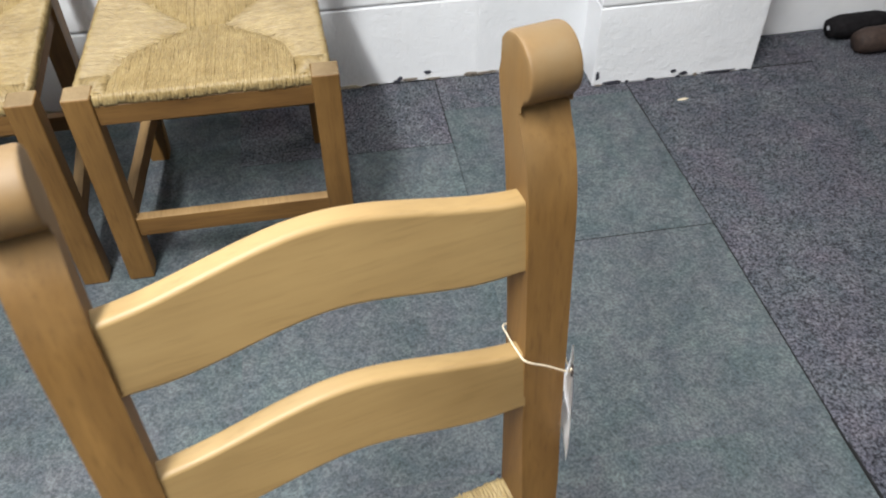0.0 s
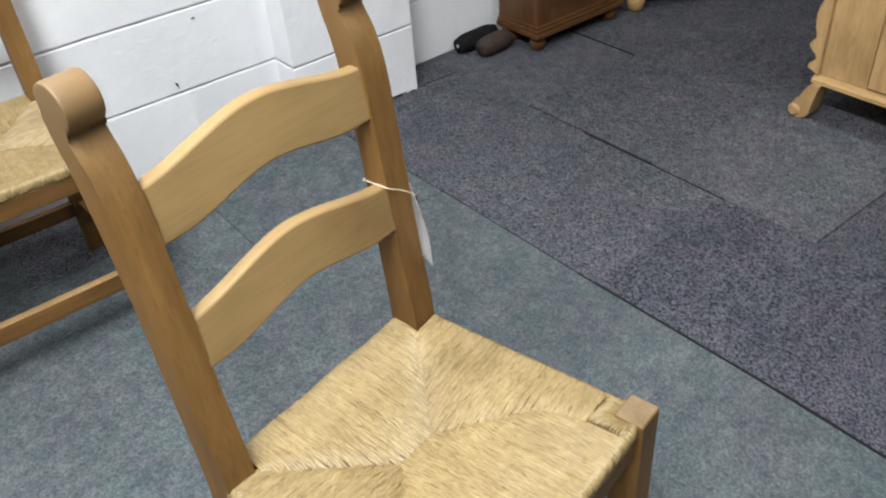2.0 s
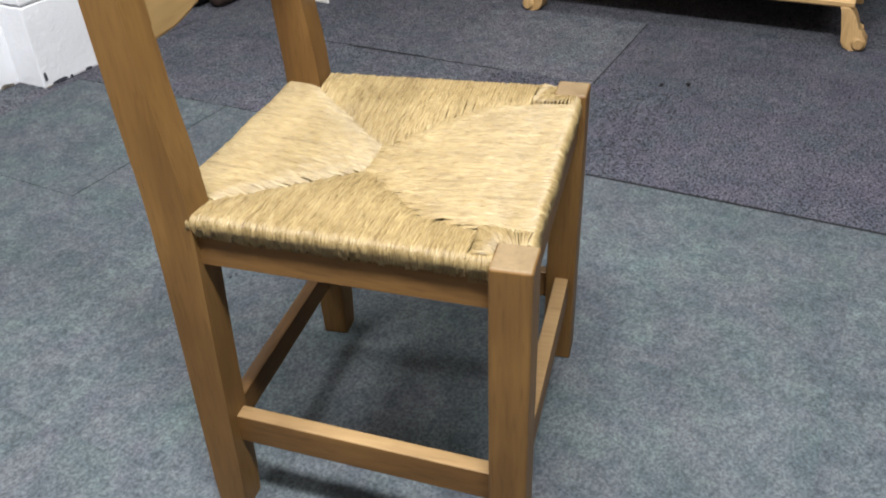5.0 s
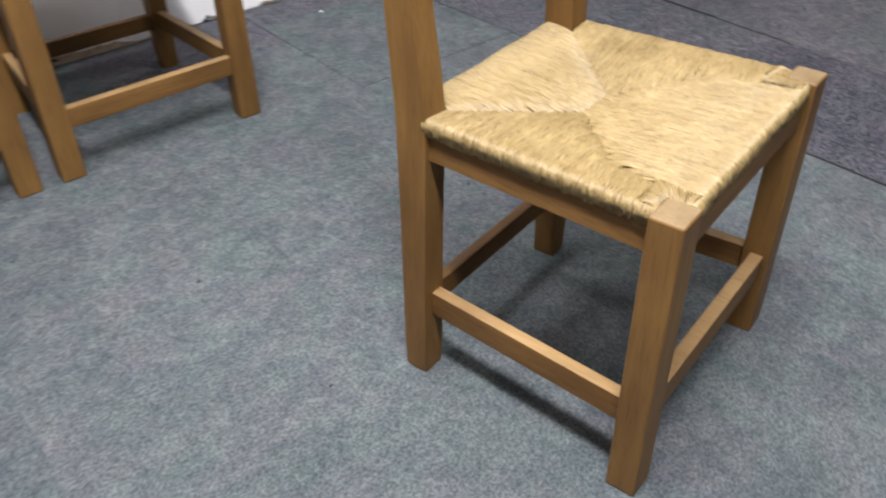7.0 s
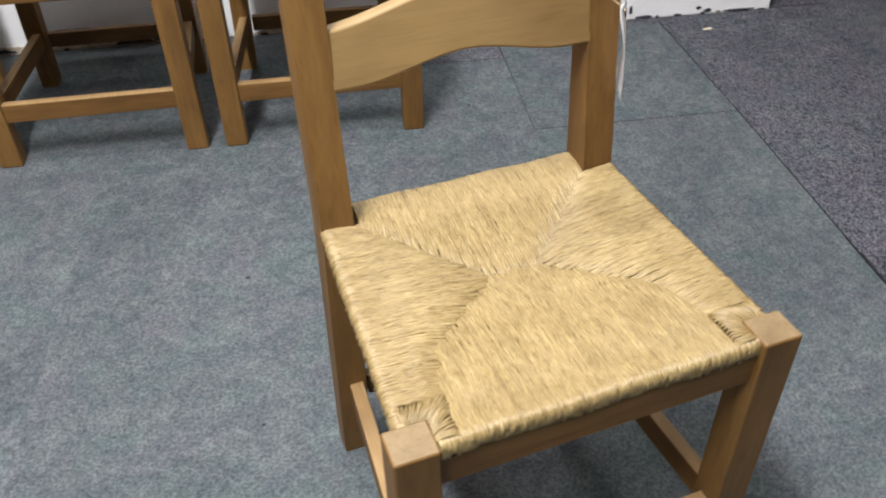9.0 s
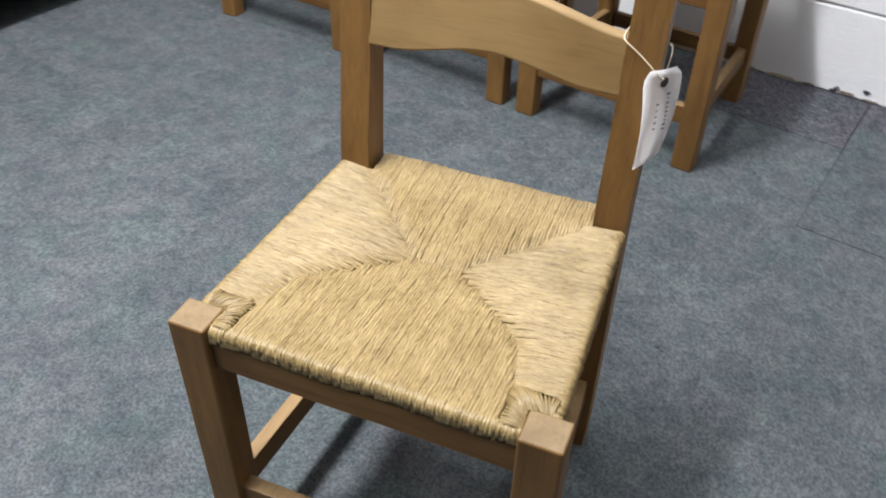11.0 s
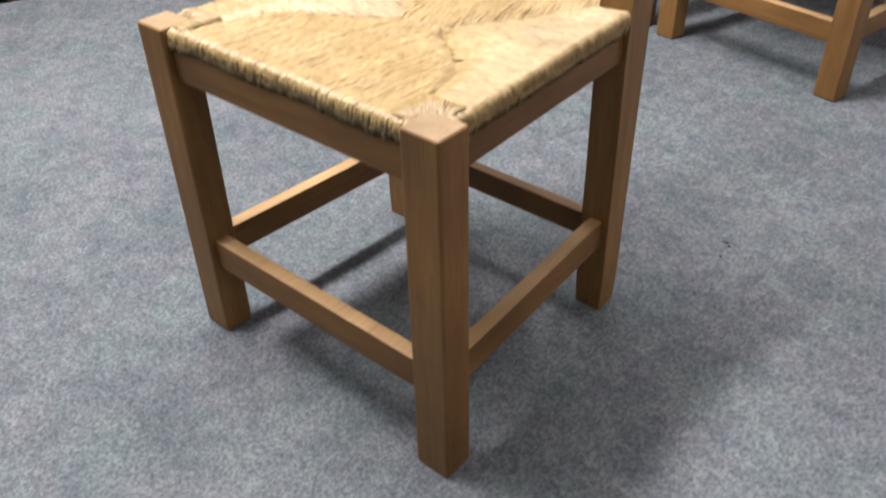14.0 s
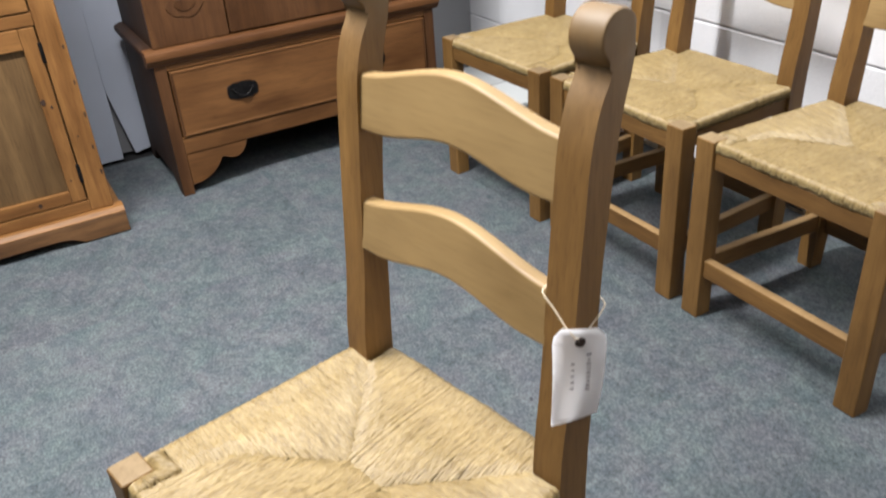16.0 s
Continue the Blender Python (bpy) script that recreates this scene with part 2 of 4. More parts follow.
def hand_worn(m, start, end, colour):
    """Rubs the stain off a post towards its top, in uneven patches."""
    n, l = m.node_tree.nodes, m.node_tree.links
    b = n["Principled BSDF"]
    old = b.inputs["Base Color"].links[0].from_socket
    where, cut, spots = n.new("ShaderNodeTexCoord"), n.new("ShaderNodeSeparateXYZ"), noise_node(n, l, mapped(n, l, (14, 14, 9)), 1.0, 4, 0.6)
    l.new(where.outputs["Object"], cut.inputs[0])
    rise, both = n.new("ShaderNodeMapRange"), n.new("ShaderNodeMath")
    rise.inputs["From Min"].default_value, rise.inputs["From Max"].default_value = start, end
    l.new(cut.outputs["Z"], rise.inputs["Value"])
    sr = ramp(n, [(0.36, (0.35, 0.35, 0.35)), (0.58, (0.95, 0.95, 0.95))])
    l.new(spots.outputs["Fac"], sr.inputs[0])
    both.operation = "MULTIPLY"
    l.new(rise.outputs[0], both.inputs[0])
    l.new(sr.outputs[0], both.inputs[1])
    l.new(mix(n, l, both.outputs[0], old, colour), b.inputs["Base Color"])
    return m


POST_WOOD = hand_worn(wood("stained_beech_post", OAK, OAK_DARK, "z", 0.50, contrast=0.7, gloss=0.38), 0.82, 0.94, (0.182, 0.122, 0.060))
SLAT_WOOD = wood("pale_beech", (0.322, 0.219, 0.093), (0.262, 0.168, 0.066), "x", 0.46, contrast=0.4, gloss=0.45)
RAIL_X = wood("rail_beech_x", (0.206, 0.110, 0.033), (0.121, 0.060, 0.017), "x")
RAIL_Y = wood("rail_beech_y", (0.206, 0.110, 0.033), (0.121, 0.060, 0.017), "y")
WORN_LIT = wood("rubbed_lit_beech", (0.335, 0.222, 0.104), (0.245, 0.150, 0.064), "y", 0.5, contrast=0.6)
END_GRAIN = wood("end_grain", (0.262, 0.190, 0.104), (0.188, 0.130, 0.066), "z", 0.55, contrast=0.6)
RUSH = straw()
UNDER_SHADE = plain("rush_underside_shade", (0.20, 0.13, 0.055), 0.8, vary=0.35, scale=60)
CARPET = carpet("felt_carpet", (0.096, 0.109, 0.117), 0.34, 190, ((0.97, 0.97, 0.97), (1.03, 1.03, 1.03)), 0.6)
LOOP = carpet("loop_carpet", (0.097, 0.098, 0.114), 0.80, 195, ((0.94, 0.94, 0.95), (1.06, 1.06, 1.05)), 1.0)
LOOP_DARK = carpet("loop_carpet_fresh", (0.080, 0.080, 0.098), 0.88, 195, ((0.95, 0.95, 0.95), (1.05, 1.05, 1.05)), 1.0)
LOOP_PALE = carpet("loop_carpet_faded", (0.108, 0.110, 0.125), 0.68, 195, ((0.97, 0.97, 0.97), (1.03, 1.03, 1.03)), 0.8)
UNDERLAY = plain("underlay", (0.012, 0.012, 0.013), 0.95)
BLOCK_PAINT = paint("block_paint", (0.90, 0.905, 0.925), 16, 0.5, 0.55)
MORTAR = paint("mortar_paint", (0.72, 0.72, 0.75), 30, 0.6, 0.4)
# white boards in blue-grey: the dim light there is put into the colour
DIM_BOARD_PAINT = paint("dim_board_paint", (0.50, 0.54, 0.63), 5, 0.45, 0.1)
# dark grey holds the shade that the wardrobe throws on the end wall
SHADED_END_PAINT = paint("shaded_end_wall_paint", (0.20, 0.20, 0.21), 10, 0.6, 0.2)
SLAB_PAINT = paint("slab_paint", (0.62, 0.64, 0.63), 9, 0.6, 0.3)
# very dark coat for unseen ceiling and walls, to cut bounced light
DARK_SURROUND = paint("plaster", (0.11, 0.108, 0.106), 8, 0.7, 0.1)
RAW = plain("bare_plaster", (0.20, 0.17, 0.14), 0.9, vary=0.5, scale=90)
RENDER = plain("cream_render", (0.46, 0.40, 0.31), 0.9, vary=0.3, scale=70)
RUBBLE = plain("brick_rubble", (0.055, 0.034, 0.026), 0.9, vary=0.7, scale=110)
CHIP = plain("bare_patch", (0.045, 0.045, 0.06), 0.8, vary=0.5, scale=120)
PINE_Z = wood("waxed_pine_z", (0.290, 0.142, 0.044), (0.160, 0.069, 0.020), "z", 0.46, 0.55, 0.8)
PINE_Y = wood("waxed_pine_y", (0.290, 0.142, 0.044), (0.160, 0.069, 0.020), "y", 0.48, 0.55, 0.8)
PLINTH = wood("worn_pine_plinth", (0.19, 0.098, 0.040), (0.075, 0.036, 0.016), "y", 0.55, 0.6, 1.0)
PINE_PANEL = wood("aged_pine_panel", (0.160, 0.096, 0.040), (0.084, 0.047, 0.019), "z", 0.50, 0.2, 0.8)
RED_Z = wood("old_red_pine_z", (0.106, 0.047, 0.017), (0.054, 0.022, 0.008), "z", 0.45, 0.5, 0.8)
RED_Y = wood("old_red_pine_y", (0.178, 0.082, 0.027), (0.096, 0.040, 0.013), "y", 0.44, 0.5, 0.8)
RED_MOULD = wood("old_red_pine_moulding", (0.140, 0.060, 0.020), (0.076, 0.030, 0.010), "y", 0.46, 0.3, 0.8)
# darker copy of the same pine: shade on the sides is in the colour
RED_SHADED = wood("old_red_pine_shaded", (0.044, 0.019, 0.008), (0.024, 0.010, 0.004), "z", 0.60, 0.2, 0.8)
PALE_Z = wood("stripped_pine_z", (0.55, 0.365, 0.170), (0.40, 0.250, 0.105), "z", 0.45, 0.35, 0.9)
PALE_Y = wood("stripped_pine_y", (0.56, 0.375, 0.175), (0.41, 0.260, 0.110), "y", 0.45, 0.35, 0.9)
WALNUT_X = wood("dark_walnut_x", (0.145, 0.069, 0.026), (0.074, 0.032, 0.012), "x", 0.32, 0.2, 0.9)
WALNUT_Z = wood("dark_walnut_z", (0.145, 0.069, 0.026), (0.074, 0.032, 0.012), "z", 0.32, 0.2, 0.9)
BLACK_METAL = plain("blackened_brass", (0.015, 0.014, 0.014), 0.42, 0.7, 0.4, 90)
NICK = plain("dark_nick", (0.035, 0.016, 0.008), 0.8, vary=0.4, scale=120)
PAPER = plain("white_card", (0.84, 0.84, 0.86), 0.7, vary=0.03, scale=40)


def see_through_light(m, colour, share):
    """Lets some light pass through thin card."""
    n, l = m.node_tree.nodes, m.node_tree.links
    t, x = n.new("ShaderNodeBsdfTranslucent"), n.new("ShaderNodeMixShader")
    t.inputs["Color"].default_value = (*colour, 1)
    x.inputs[0].default_value = share
    l.new(n["Principled BSDF"].outputs[0], x.inputs[1])
    l.new(t.outputs[0], x.inputs[2])
    l.new(x.outputs[0], n["Material Output"].inputs["Surface"])


see_through_light(PAPER, (0.9, 0.9, 0.9), 0.45)
STRING = plain("cotton_string", (0.70, 0.60, 0.44), 0.85, vary=0.2, scale=300)
EYELET = plain("brown_eyelet", (0.035, 0.022, 0.018), 0.6, vary=0.2)
INK = plain("pencil", (0.19, 0.17, 0.20), 0.7, vary=0.2)
BLACK = plain("black_cloth", (0.012, 0.011, 0.012), 0.7, vary=0.4, scale=80)
BLACK.node_tree.nodes["Principled BSDF"].inputs["Specular IOR Level"].default_value = 0.08
BROWN = plain("brown_cloth", (0.040, 0.024, 0.018), 0.75, vary=0.4, scale=80)


# ---- mesh helpers ----
def part(name, bm, mat, parent=None, label="", smooth=False):
    """Links a bmesh as one mesh object, under a thing or a part."""
    me = bpy.data.meshes.new(name)
    bmesh.ops.recalc_face_normals(bm, faces=bm.faces)
    for f in bm.faces:
        f.smooth = True
    for e in bm.edges:
        e.smooth = smooth or (len(e.link_faces) == 2 and e.calc_face_angle() < 0.6)
    bm.to_mesh(me)
    bm.free()
    me.materials.append(mat)
    ob = new(name, me)
    ob.parent = parent
    if not smooth:
        ob.modifiers.new("even_faces", "WEIGHTED_NORMAL").keep_sharp = True
    if label:
        tagged(ob, label)
    return ob


def empty(name, m):
    ob = new(name)
    ob.matrix_world = m
    return ob


def box(x0, x1, y0, y1, z0, z1, bevel=0.003, seg=2, bm=None):
    bm = bm or bmesh.new()
    vs = [bm.verts.new((x, y, z)) for x in (x0, x1) for y in (y0, y1) for z in (z0, z1)]
    faces = [bm.faces.new([vs[i] for i in f]) for f in ((0, 1, 3, 2), (4, 6, 7, 5), (0, 4, 5, 1), (2, 3, 7, 6), (0, 2, 6, 4), (1, 5, 7, 3))]
    if bevel:
        bmesh.ops.bevel(bm, geom=list({e for f in faces for e in f.edges}), offset=bevel, segments=seg, affect="EDGES", profile=0.5)
    return bm


def prism(outline, axis, a, b, bevel=0.003, seg=2):
    """An outline of 2D points (the two other axes, in order) drawn out along an axis from a to b."""
    bm = bmesh.new()

    def place(p, h):
        return {"x": (h, p[0], p[1]), "y": (p[0], h, p[1]), "z": (p[0], p[1], h)}[axis]
    lo = [bm.verts.new(place(p, a)) for p in outline]
    hi = [bm.verts.new(place(p, b)) for p in outline]
    k = len(outline)
    caps = [bm.faces.new(lo), bm.faces.new(hi[::-1])]
    for i in range(k):
        bm.faces.new((lo[i], lo[(i + 1) % k], hi[(i + 1) % k], hi[i]))
    if bevel:
        rim = [e for f in caps for e in f.edges]
        bmesh.ops.bevel(bm, geom=rim, offset=bevel, segments=seg, affect="EDGES", profile=0.5)
    bmesh.ops.triangulate(bm, faces=[f for f in bm.faces if len(f.verts) > 4])
    return bm


def sweep(points, radius, sides=8):
    """A round cord along points."""
    bm = bmesh.new()
    rings = []
    for i, p in enumerate(points):
        p = Vector(p)
        d = (Vector(points[min(i + 1, len(points) - 1)]) - Vector(points[max(i - 1, 0)])).normalized()
        s = d.orthogonal().normalized() if i == 0 else (s - d * s.dot(d)).normalized()
        t = d.cross(s)
        r = radius[i] if isinstance(radius, (list, tuple)) else radius
        rings.append([bm.verts.new(p + r * (math.cos(a) * s + math.sin(a) * t)) for a in (2 * math.pi * j / sides for j in range(sides))])
    for a, b in zip(rings, rings[1:]):
        for j in range(sides):
            bm.faces.new((a[j], a[(j + 1) % sides], b[(j + 1) % sides], b[j]))
    bm.faces.new(rings[0][::-1])
    bm.faces.new(rings[-1])
    return bm


def lathe(profile, x, y, sides=20):
    """A turned piece: (radius, z) pairs about an upright axis."""
    bm = bmesh.new()
    rings = [[bm.verts.new((x + r * math.cos(2 * math.pi * j / sides), y + r * math.sin(2 * math.pi * j / sides), z)) for j in range(sides)] for r, z in profile]
    for a, b in zip(rings, rings[1:]):
        for j in range(sides):
            bm.faces.new((a[j], a[(j + 1) % sides], b[(j + 1) % sides], b[j]))
    bm.faces.new(rings[0][::-1])
    bm.faces.new(rings[-1])
    return bm


def bez(points, n=8):
    """A smooth line through points (Catmull-Rom)."""
    out = []
    p = [points[0], *points, points[-1]]
    for i in range(1, len(p) - 2):
        for k in range(n):
            t = k / n
            out.append(tuple(0.5 * (2 * b + (c - a) * t + (2 * a - 5 * b + 4 * c - d) * t * t + (3 * b - a - 3 * c + d) * t ** 3)
                             for a, b, c, d in zip(p[i - 1], p[i], p[i + 1], p[i + 2])))
    out.append(tuple(points[-1]))
    return out


# ---- the rush-seated chair ----
def post_outline():
    """Side view (y, z) of a back post: raked, with a forward scroll on top."""
    front = bez([(0.149, 0.0), (0.146, 0.25), (0.143, 0.437), (0.157, 0.56), (0.168, 0.68), (0.176, 0.76), (0.183, 0.825), (0.194, 0.868), (0.207, 0.893), (0.212, 0.905)], 4)
    cy, cz, r = 0.222, 0.932, 0.0265
    roll = [(cy + r * math.cos(math.radians(a)), cz + r * math.sin(math.radians(a))) for a in range(236, 20, -14)]
    back = bez([(0.246, 0.925), (0.240, 0.895), (0.229, 0.858), (0.219, 0.80), (0.212, 0.743), (0.205, 0.68), (0.197, 0.54), (0.190, 0.42), (0.188, 0.2), (0.187, 0.0)], 3)
    return front + roll + back


SEAM = [(0.030, 0.013), (0.066, -0.020), (0.132, -0.078), (0.1445, -0.120), (0.1505, -0.1465), (0.174, -0.172)]


def seam_front(x):
    """y of the front seams at x."""
    return float(np.interp(abs(x), [0] + [p[0] for p in SEAM], [0.013] + [p[1] for p in SEAM]))


def seam_front_x(y):
    return float(np.interp(-y, [-p[1] for p in SEAM], [p[0] for p in SEAM]))


def rush_seat(rng, chair_root):
    """All strands of a woven seat: four fields of cords that meet in sunken seams, each cord bent over the rails."""
    verts, faces, uvs = [], [], []
    seat = new("seat")
    seat.parent = chair_root
    tagged(seat, "hand-woven golden rush seat in four fields")

    def finish(name):
        """Makes a mesh of the cords laid so far."""
        me = bpy.data.meshes.new(name)
        me.from_pydata(verts, [], faces)
        layer = me.uv_layers.new(name="strand")
        idx = np.zeros(len(me.loops), dtype=np.int32)
        me.loops.foreach_get("vertex_index", idx)
        layer.data.foreach_set("uv", np.array(uvs, dtype=np.float32)[idx].ravel())
        me.polygons.foreach_set("use_smooth", [True] * len(me.polygons))
        me.materials.append(RUSH)
        ob = new(name, me)
        ob.parent = seat
        tagged(ob, kind="stuff")
        verts.clear()
        faces.clear()
        uvs.clear()

    def strand(path, half, side, lift, tail=1.0):
        """A twisted cord along path; side is the unit vector across it. Its width and its ridge swell and wander, and it thins towards its tail."""
        pts = [Vector(path[0])]
        for q in path[1:]:
            q, p = Vector(q), pts[-1]
            k = max(1, round((q - p).length / 0.0062))
            pts += [p.lerp(q, i / k) for i in range(1, k + 1)]
        base, n = len(verts), len(pts)
        side = Vector(side)
        wave, p1, p2, p3 = rng.uniform(0.011, 0.019), rng.uniform(0, 6.28), rng.uniform(0, 6.28), rng.uniform(0, 6.28)
        drift = rng.uniform(0.0002, 0.0006)
        total = sum((q - p).length for p, q in zip(pts, pts[1:]))
        length = 0.0
        for i, p in enumerate(pts):
            if i:
                length += (p - pts[i - 1]).length
            d = pts[min(i + 1, n - 1)] - pts[max(i - 1, 0)]
            up = side.cross(d).normalized()
            if up.z < -0.2 or (abs(up.z) <= 0.2 and i > 3):
                up = -up
            turn = 6.28 * length / wave
            left = max(0.0, 1 - (total - length) / 0.016)
            w = half * (1 + 0.16 * math.sin(turn + p1)) * (1 + (tail - 1) * left)
            h = lift * (1 + 0.28 * math.sin(turn * 0.8 + p2)) * (1 - 0.25 * left)
            mid = drift * math.sin(length * 190 + p3)
            ridge = 0.42 * math.sin(turn + p3)
            for s, z in ((-1, 0.0), (-0.62 + 0.3 * ridge, 0.72), (ridge, 1.0), (0.62 + 0.3 * ridge, 0.72), (1, 0.0)):
                verts.append(p + side * (s * w + mid) + up * (z * h))
                uvs.append((length, s))
        for i in range(n - 1):
            for j in range(4):
                a = base + i * 5 + j
                faces.append((a, a + 1, a + 6, a + 5))

    def height(x, y, q):
        """The seat dips towards its middle, the same for every field; between its ends a cord arches a little."""
        r = min(1.0, max(abs(x) / 0.204, abs(y + 0.009) / 0.196))
        return 0.4347 - 0.021 * (1 - r) + 0.0045 * math.sin(math.pi * q) * min(1.0, (1 - r) * 3)

    def field(lo, hi, edge, seam, along, sign):
        """Cords side by side from lo to hi; edge(c) and seam(c) give both ends of a cord, along says which axis it runs on."""
        pitch = 0.0037
        c = lo + pitch / 2
        while c < hi:
            e, s = edge(c), seam(c)
            if (along == "y" and sign > 0 and abs(c) > 0.1495) or (along == "x" and c < -0.1448):
                s = e + (0.010 if s > e else -0.010)   # stops short of the corner winding
            reach = abs(s - e)
            inward = 1 if s > e else -1
            lip = rng.uniform(-0.0028, 0.0010)
            path = [(e + inward * 0.006, 0.4115 + lip), (e + inward * 0.0018, 0.4125 + lip), (e - inward * 0.0006, 0.417 + lip), (e - inward * 0.0014, 0.4255), (e + inward * 0.0008, 0.4322), (e + inward * 0.0050, 0.4350), (e + inward * 0.011, 0.4348)]
            if reach > 0.016:
                steps = max(3, int(reach / 0.022))
                for k in range(1, steps + 1):
                    q = k / steps
                    d = 0.012 + (reach - 0.012) * q
                    sink = rng.uniform(0.0004, 0.0038) * min(1.0, reach / 0.11) if abs(c) > 0.034 or along == "x" else 0.0004
                    at = e + inward * d
                    z = (height(c, at, q) if along == "y" else height(at, c, q)) - (sink if k == steps else 0.0)
                    path.append((at, z + rng.uniform(-0.0004, 0.0004)))
                path.append((s + inward * rng.uniform(0.003, 0.006), path[-1][1] - 0.0036 * min(1.0, (reach / 0.13) ** 1.3)))
            jit = rng.uniform(-0.0004, 0.0004)
            skew = rng.uniform(-0.0008, 0.0008)
            wave, phase = rng.uniform(0.0001, 0.0005), rng.uniform(0, 6.28)
            pts = []
            for i, (a, z) in enumerate(path):
                off = c + jit + skew * i / len(path) + wave * math.sin(a * 48 + phase)
                pts.append((off, a, z) if along == "y" else (a, off, z))
            strand(pts, pitch * rng.uniform(0.60, 0.74), (1, 0, 0) if along == "y" else (0, 1, 0), 0.0019 * rng.uniform(0.75, 1.25), 0.66 if reach > 0.09 else 0.95)
            c += pitch

    # front and back fields run front to back, the side fields across
    field(-0.173, 0.173, lambda c: -0.205 + 0.0008 * math.sin(c * 40), seam_front, "y", 1)
    finish("rush_field")
    field(-0.148, 0.155, lambda c: 0.187 + 0.001 * math.sin(c * 50), lambda c: 0.013 if abs(c) < 0.03 else 0.013 + (abs(c) - 0.03) * 1.06, "y", -1)
    finish("rush_field")
    for side in (-1, 1):
        field(-0.171, 0.146 if side < 0 else 0.1405, lambda c: side * (0.2075 - (c + 0.17) * 0.035), lambda c: side * (seam_front_x(c) if c < 0.013 else 0.03 + (c - 0.013) / 1.06), "x", side)
        finish("rush_field")
        # short cords wound round the front leg in a band that turns its corner
        inner = bez([(0.1742, -0.1970), (0.1742, -0.1840), (0.1746, -0.1705), (0.1870, -0.1692), (0.1985, -0.1692)], 8)
        outer = bez([(0.1540, -0.1985), (0.1530, -0.1720), (0.1528, -0.1494), (0.1740, -0.1494), (0.1995, -0.1500)], 8)
        for k in range(26):
            f = (len(inner) - 1) * k / 25
            i, q = min(int(f), len(inner) - 2), f - min(int(f), len(inner) - 2)
            p0 = Vector(inner[i]).lerp(Vector(inner[i + 1]), q)
            p1 = Vector(outer[i]).lerp(Vector(outer[i + 1]), q)
            p0, p1 = (Vector((side * p.x, p.y, 0)) for p in (p0, p1))
            d = (p1 - p0).normalized()
            j = rng.uniform(-0.0008, 0.0008)
            pts = [p0 + Vector((0, 0, 0.4332)), p0.lerp(p1, 0.3) + Vector((0, 0, 0.4376)), p0.lerp(p1, 0.7) + Vector((0, 0, 0.4376)), p1 + d * j + Vector((0, 0, 0.4362)), p1 + d * (j + 0.0010) + Vector((0, 0, 0.4322))]
            strand(pts, 0.00150 * rng.uniform(0.85, 1.1), Vector((d.y, -d.x, 0)), 0.0023 * rng.uniform(0.8, 1.2), 1.0)
        finish("corner_winding")


def slat(z0, rise=0.020, h0=0.0685, crown=0.0285, thick=0.019, r=0.0042):
    """A ladder slat with a hump in the middle and softened edges, drawn out along x."""
    def hump(x, k, reach):
        t = max(0.0, 1 - abs(x) / reach)
        return k * (t * t * (3 - 2 * t))
    bm = bmesh.new()
    rings = []
    for x in np.linspace(-0.1575, 0.1575, 43):
        x = float(x)
        lo, hi = z0 + hump(x, rise, 0.132), z0 + h0 + hump(x, crown, 0.165)
        ring = []
        for cy, cz, a0 in ((r, lo + r, 180), (thick - r, lo + r, 270), (thick - r, hi - r, 0), (r, hi - r, 90)):
            for k in range(4):
                a = math.radians(a0 + 30 * k)
                ring.append(bm.verts.new((x, cy + r * math.cos(a), cz + r * math.sin(a))))
        rings.append(ring)
    for p, q in zip(rings, rings[1:]):
        for i in range(16):
            bm.faces.new((p[i], p[(i + 1) % 16], q[(i + 1) % 16], q[i]))
    bm.faces.new(rings[0])
    bm.faces.new(rings[-1][::-1])
    return bm


def pale_top(ob):
    """Pales a stretcher's top: wood rubbed by feet, with overhead light in its colour."""
    ob.data.materials.append(WORN_LIT)
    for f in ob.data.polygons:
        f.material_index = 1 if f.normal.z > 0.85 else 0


def lean(bm, z0, y0, slope):
    """Rakes a part to follow the back posts."""
    for v in bm.verts:
        v.co.y += y0 + (v.co.z - z0) * slope


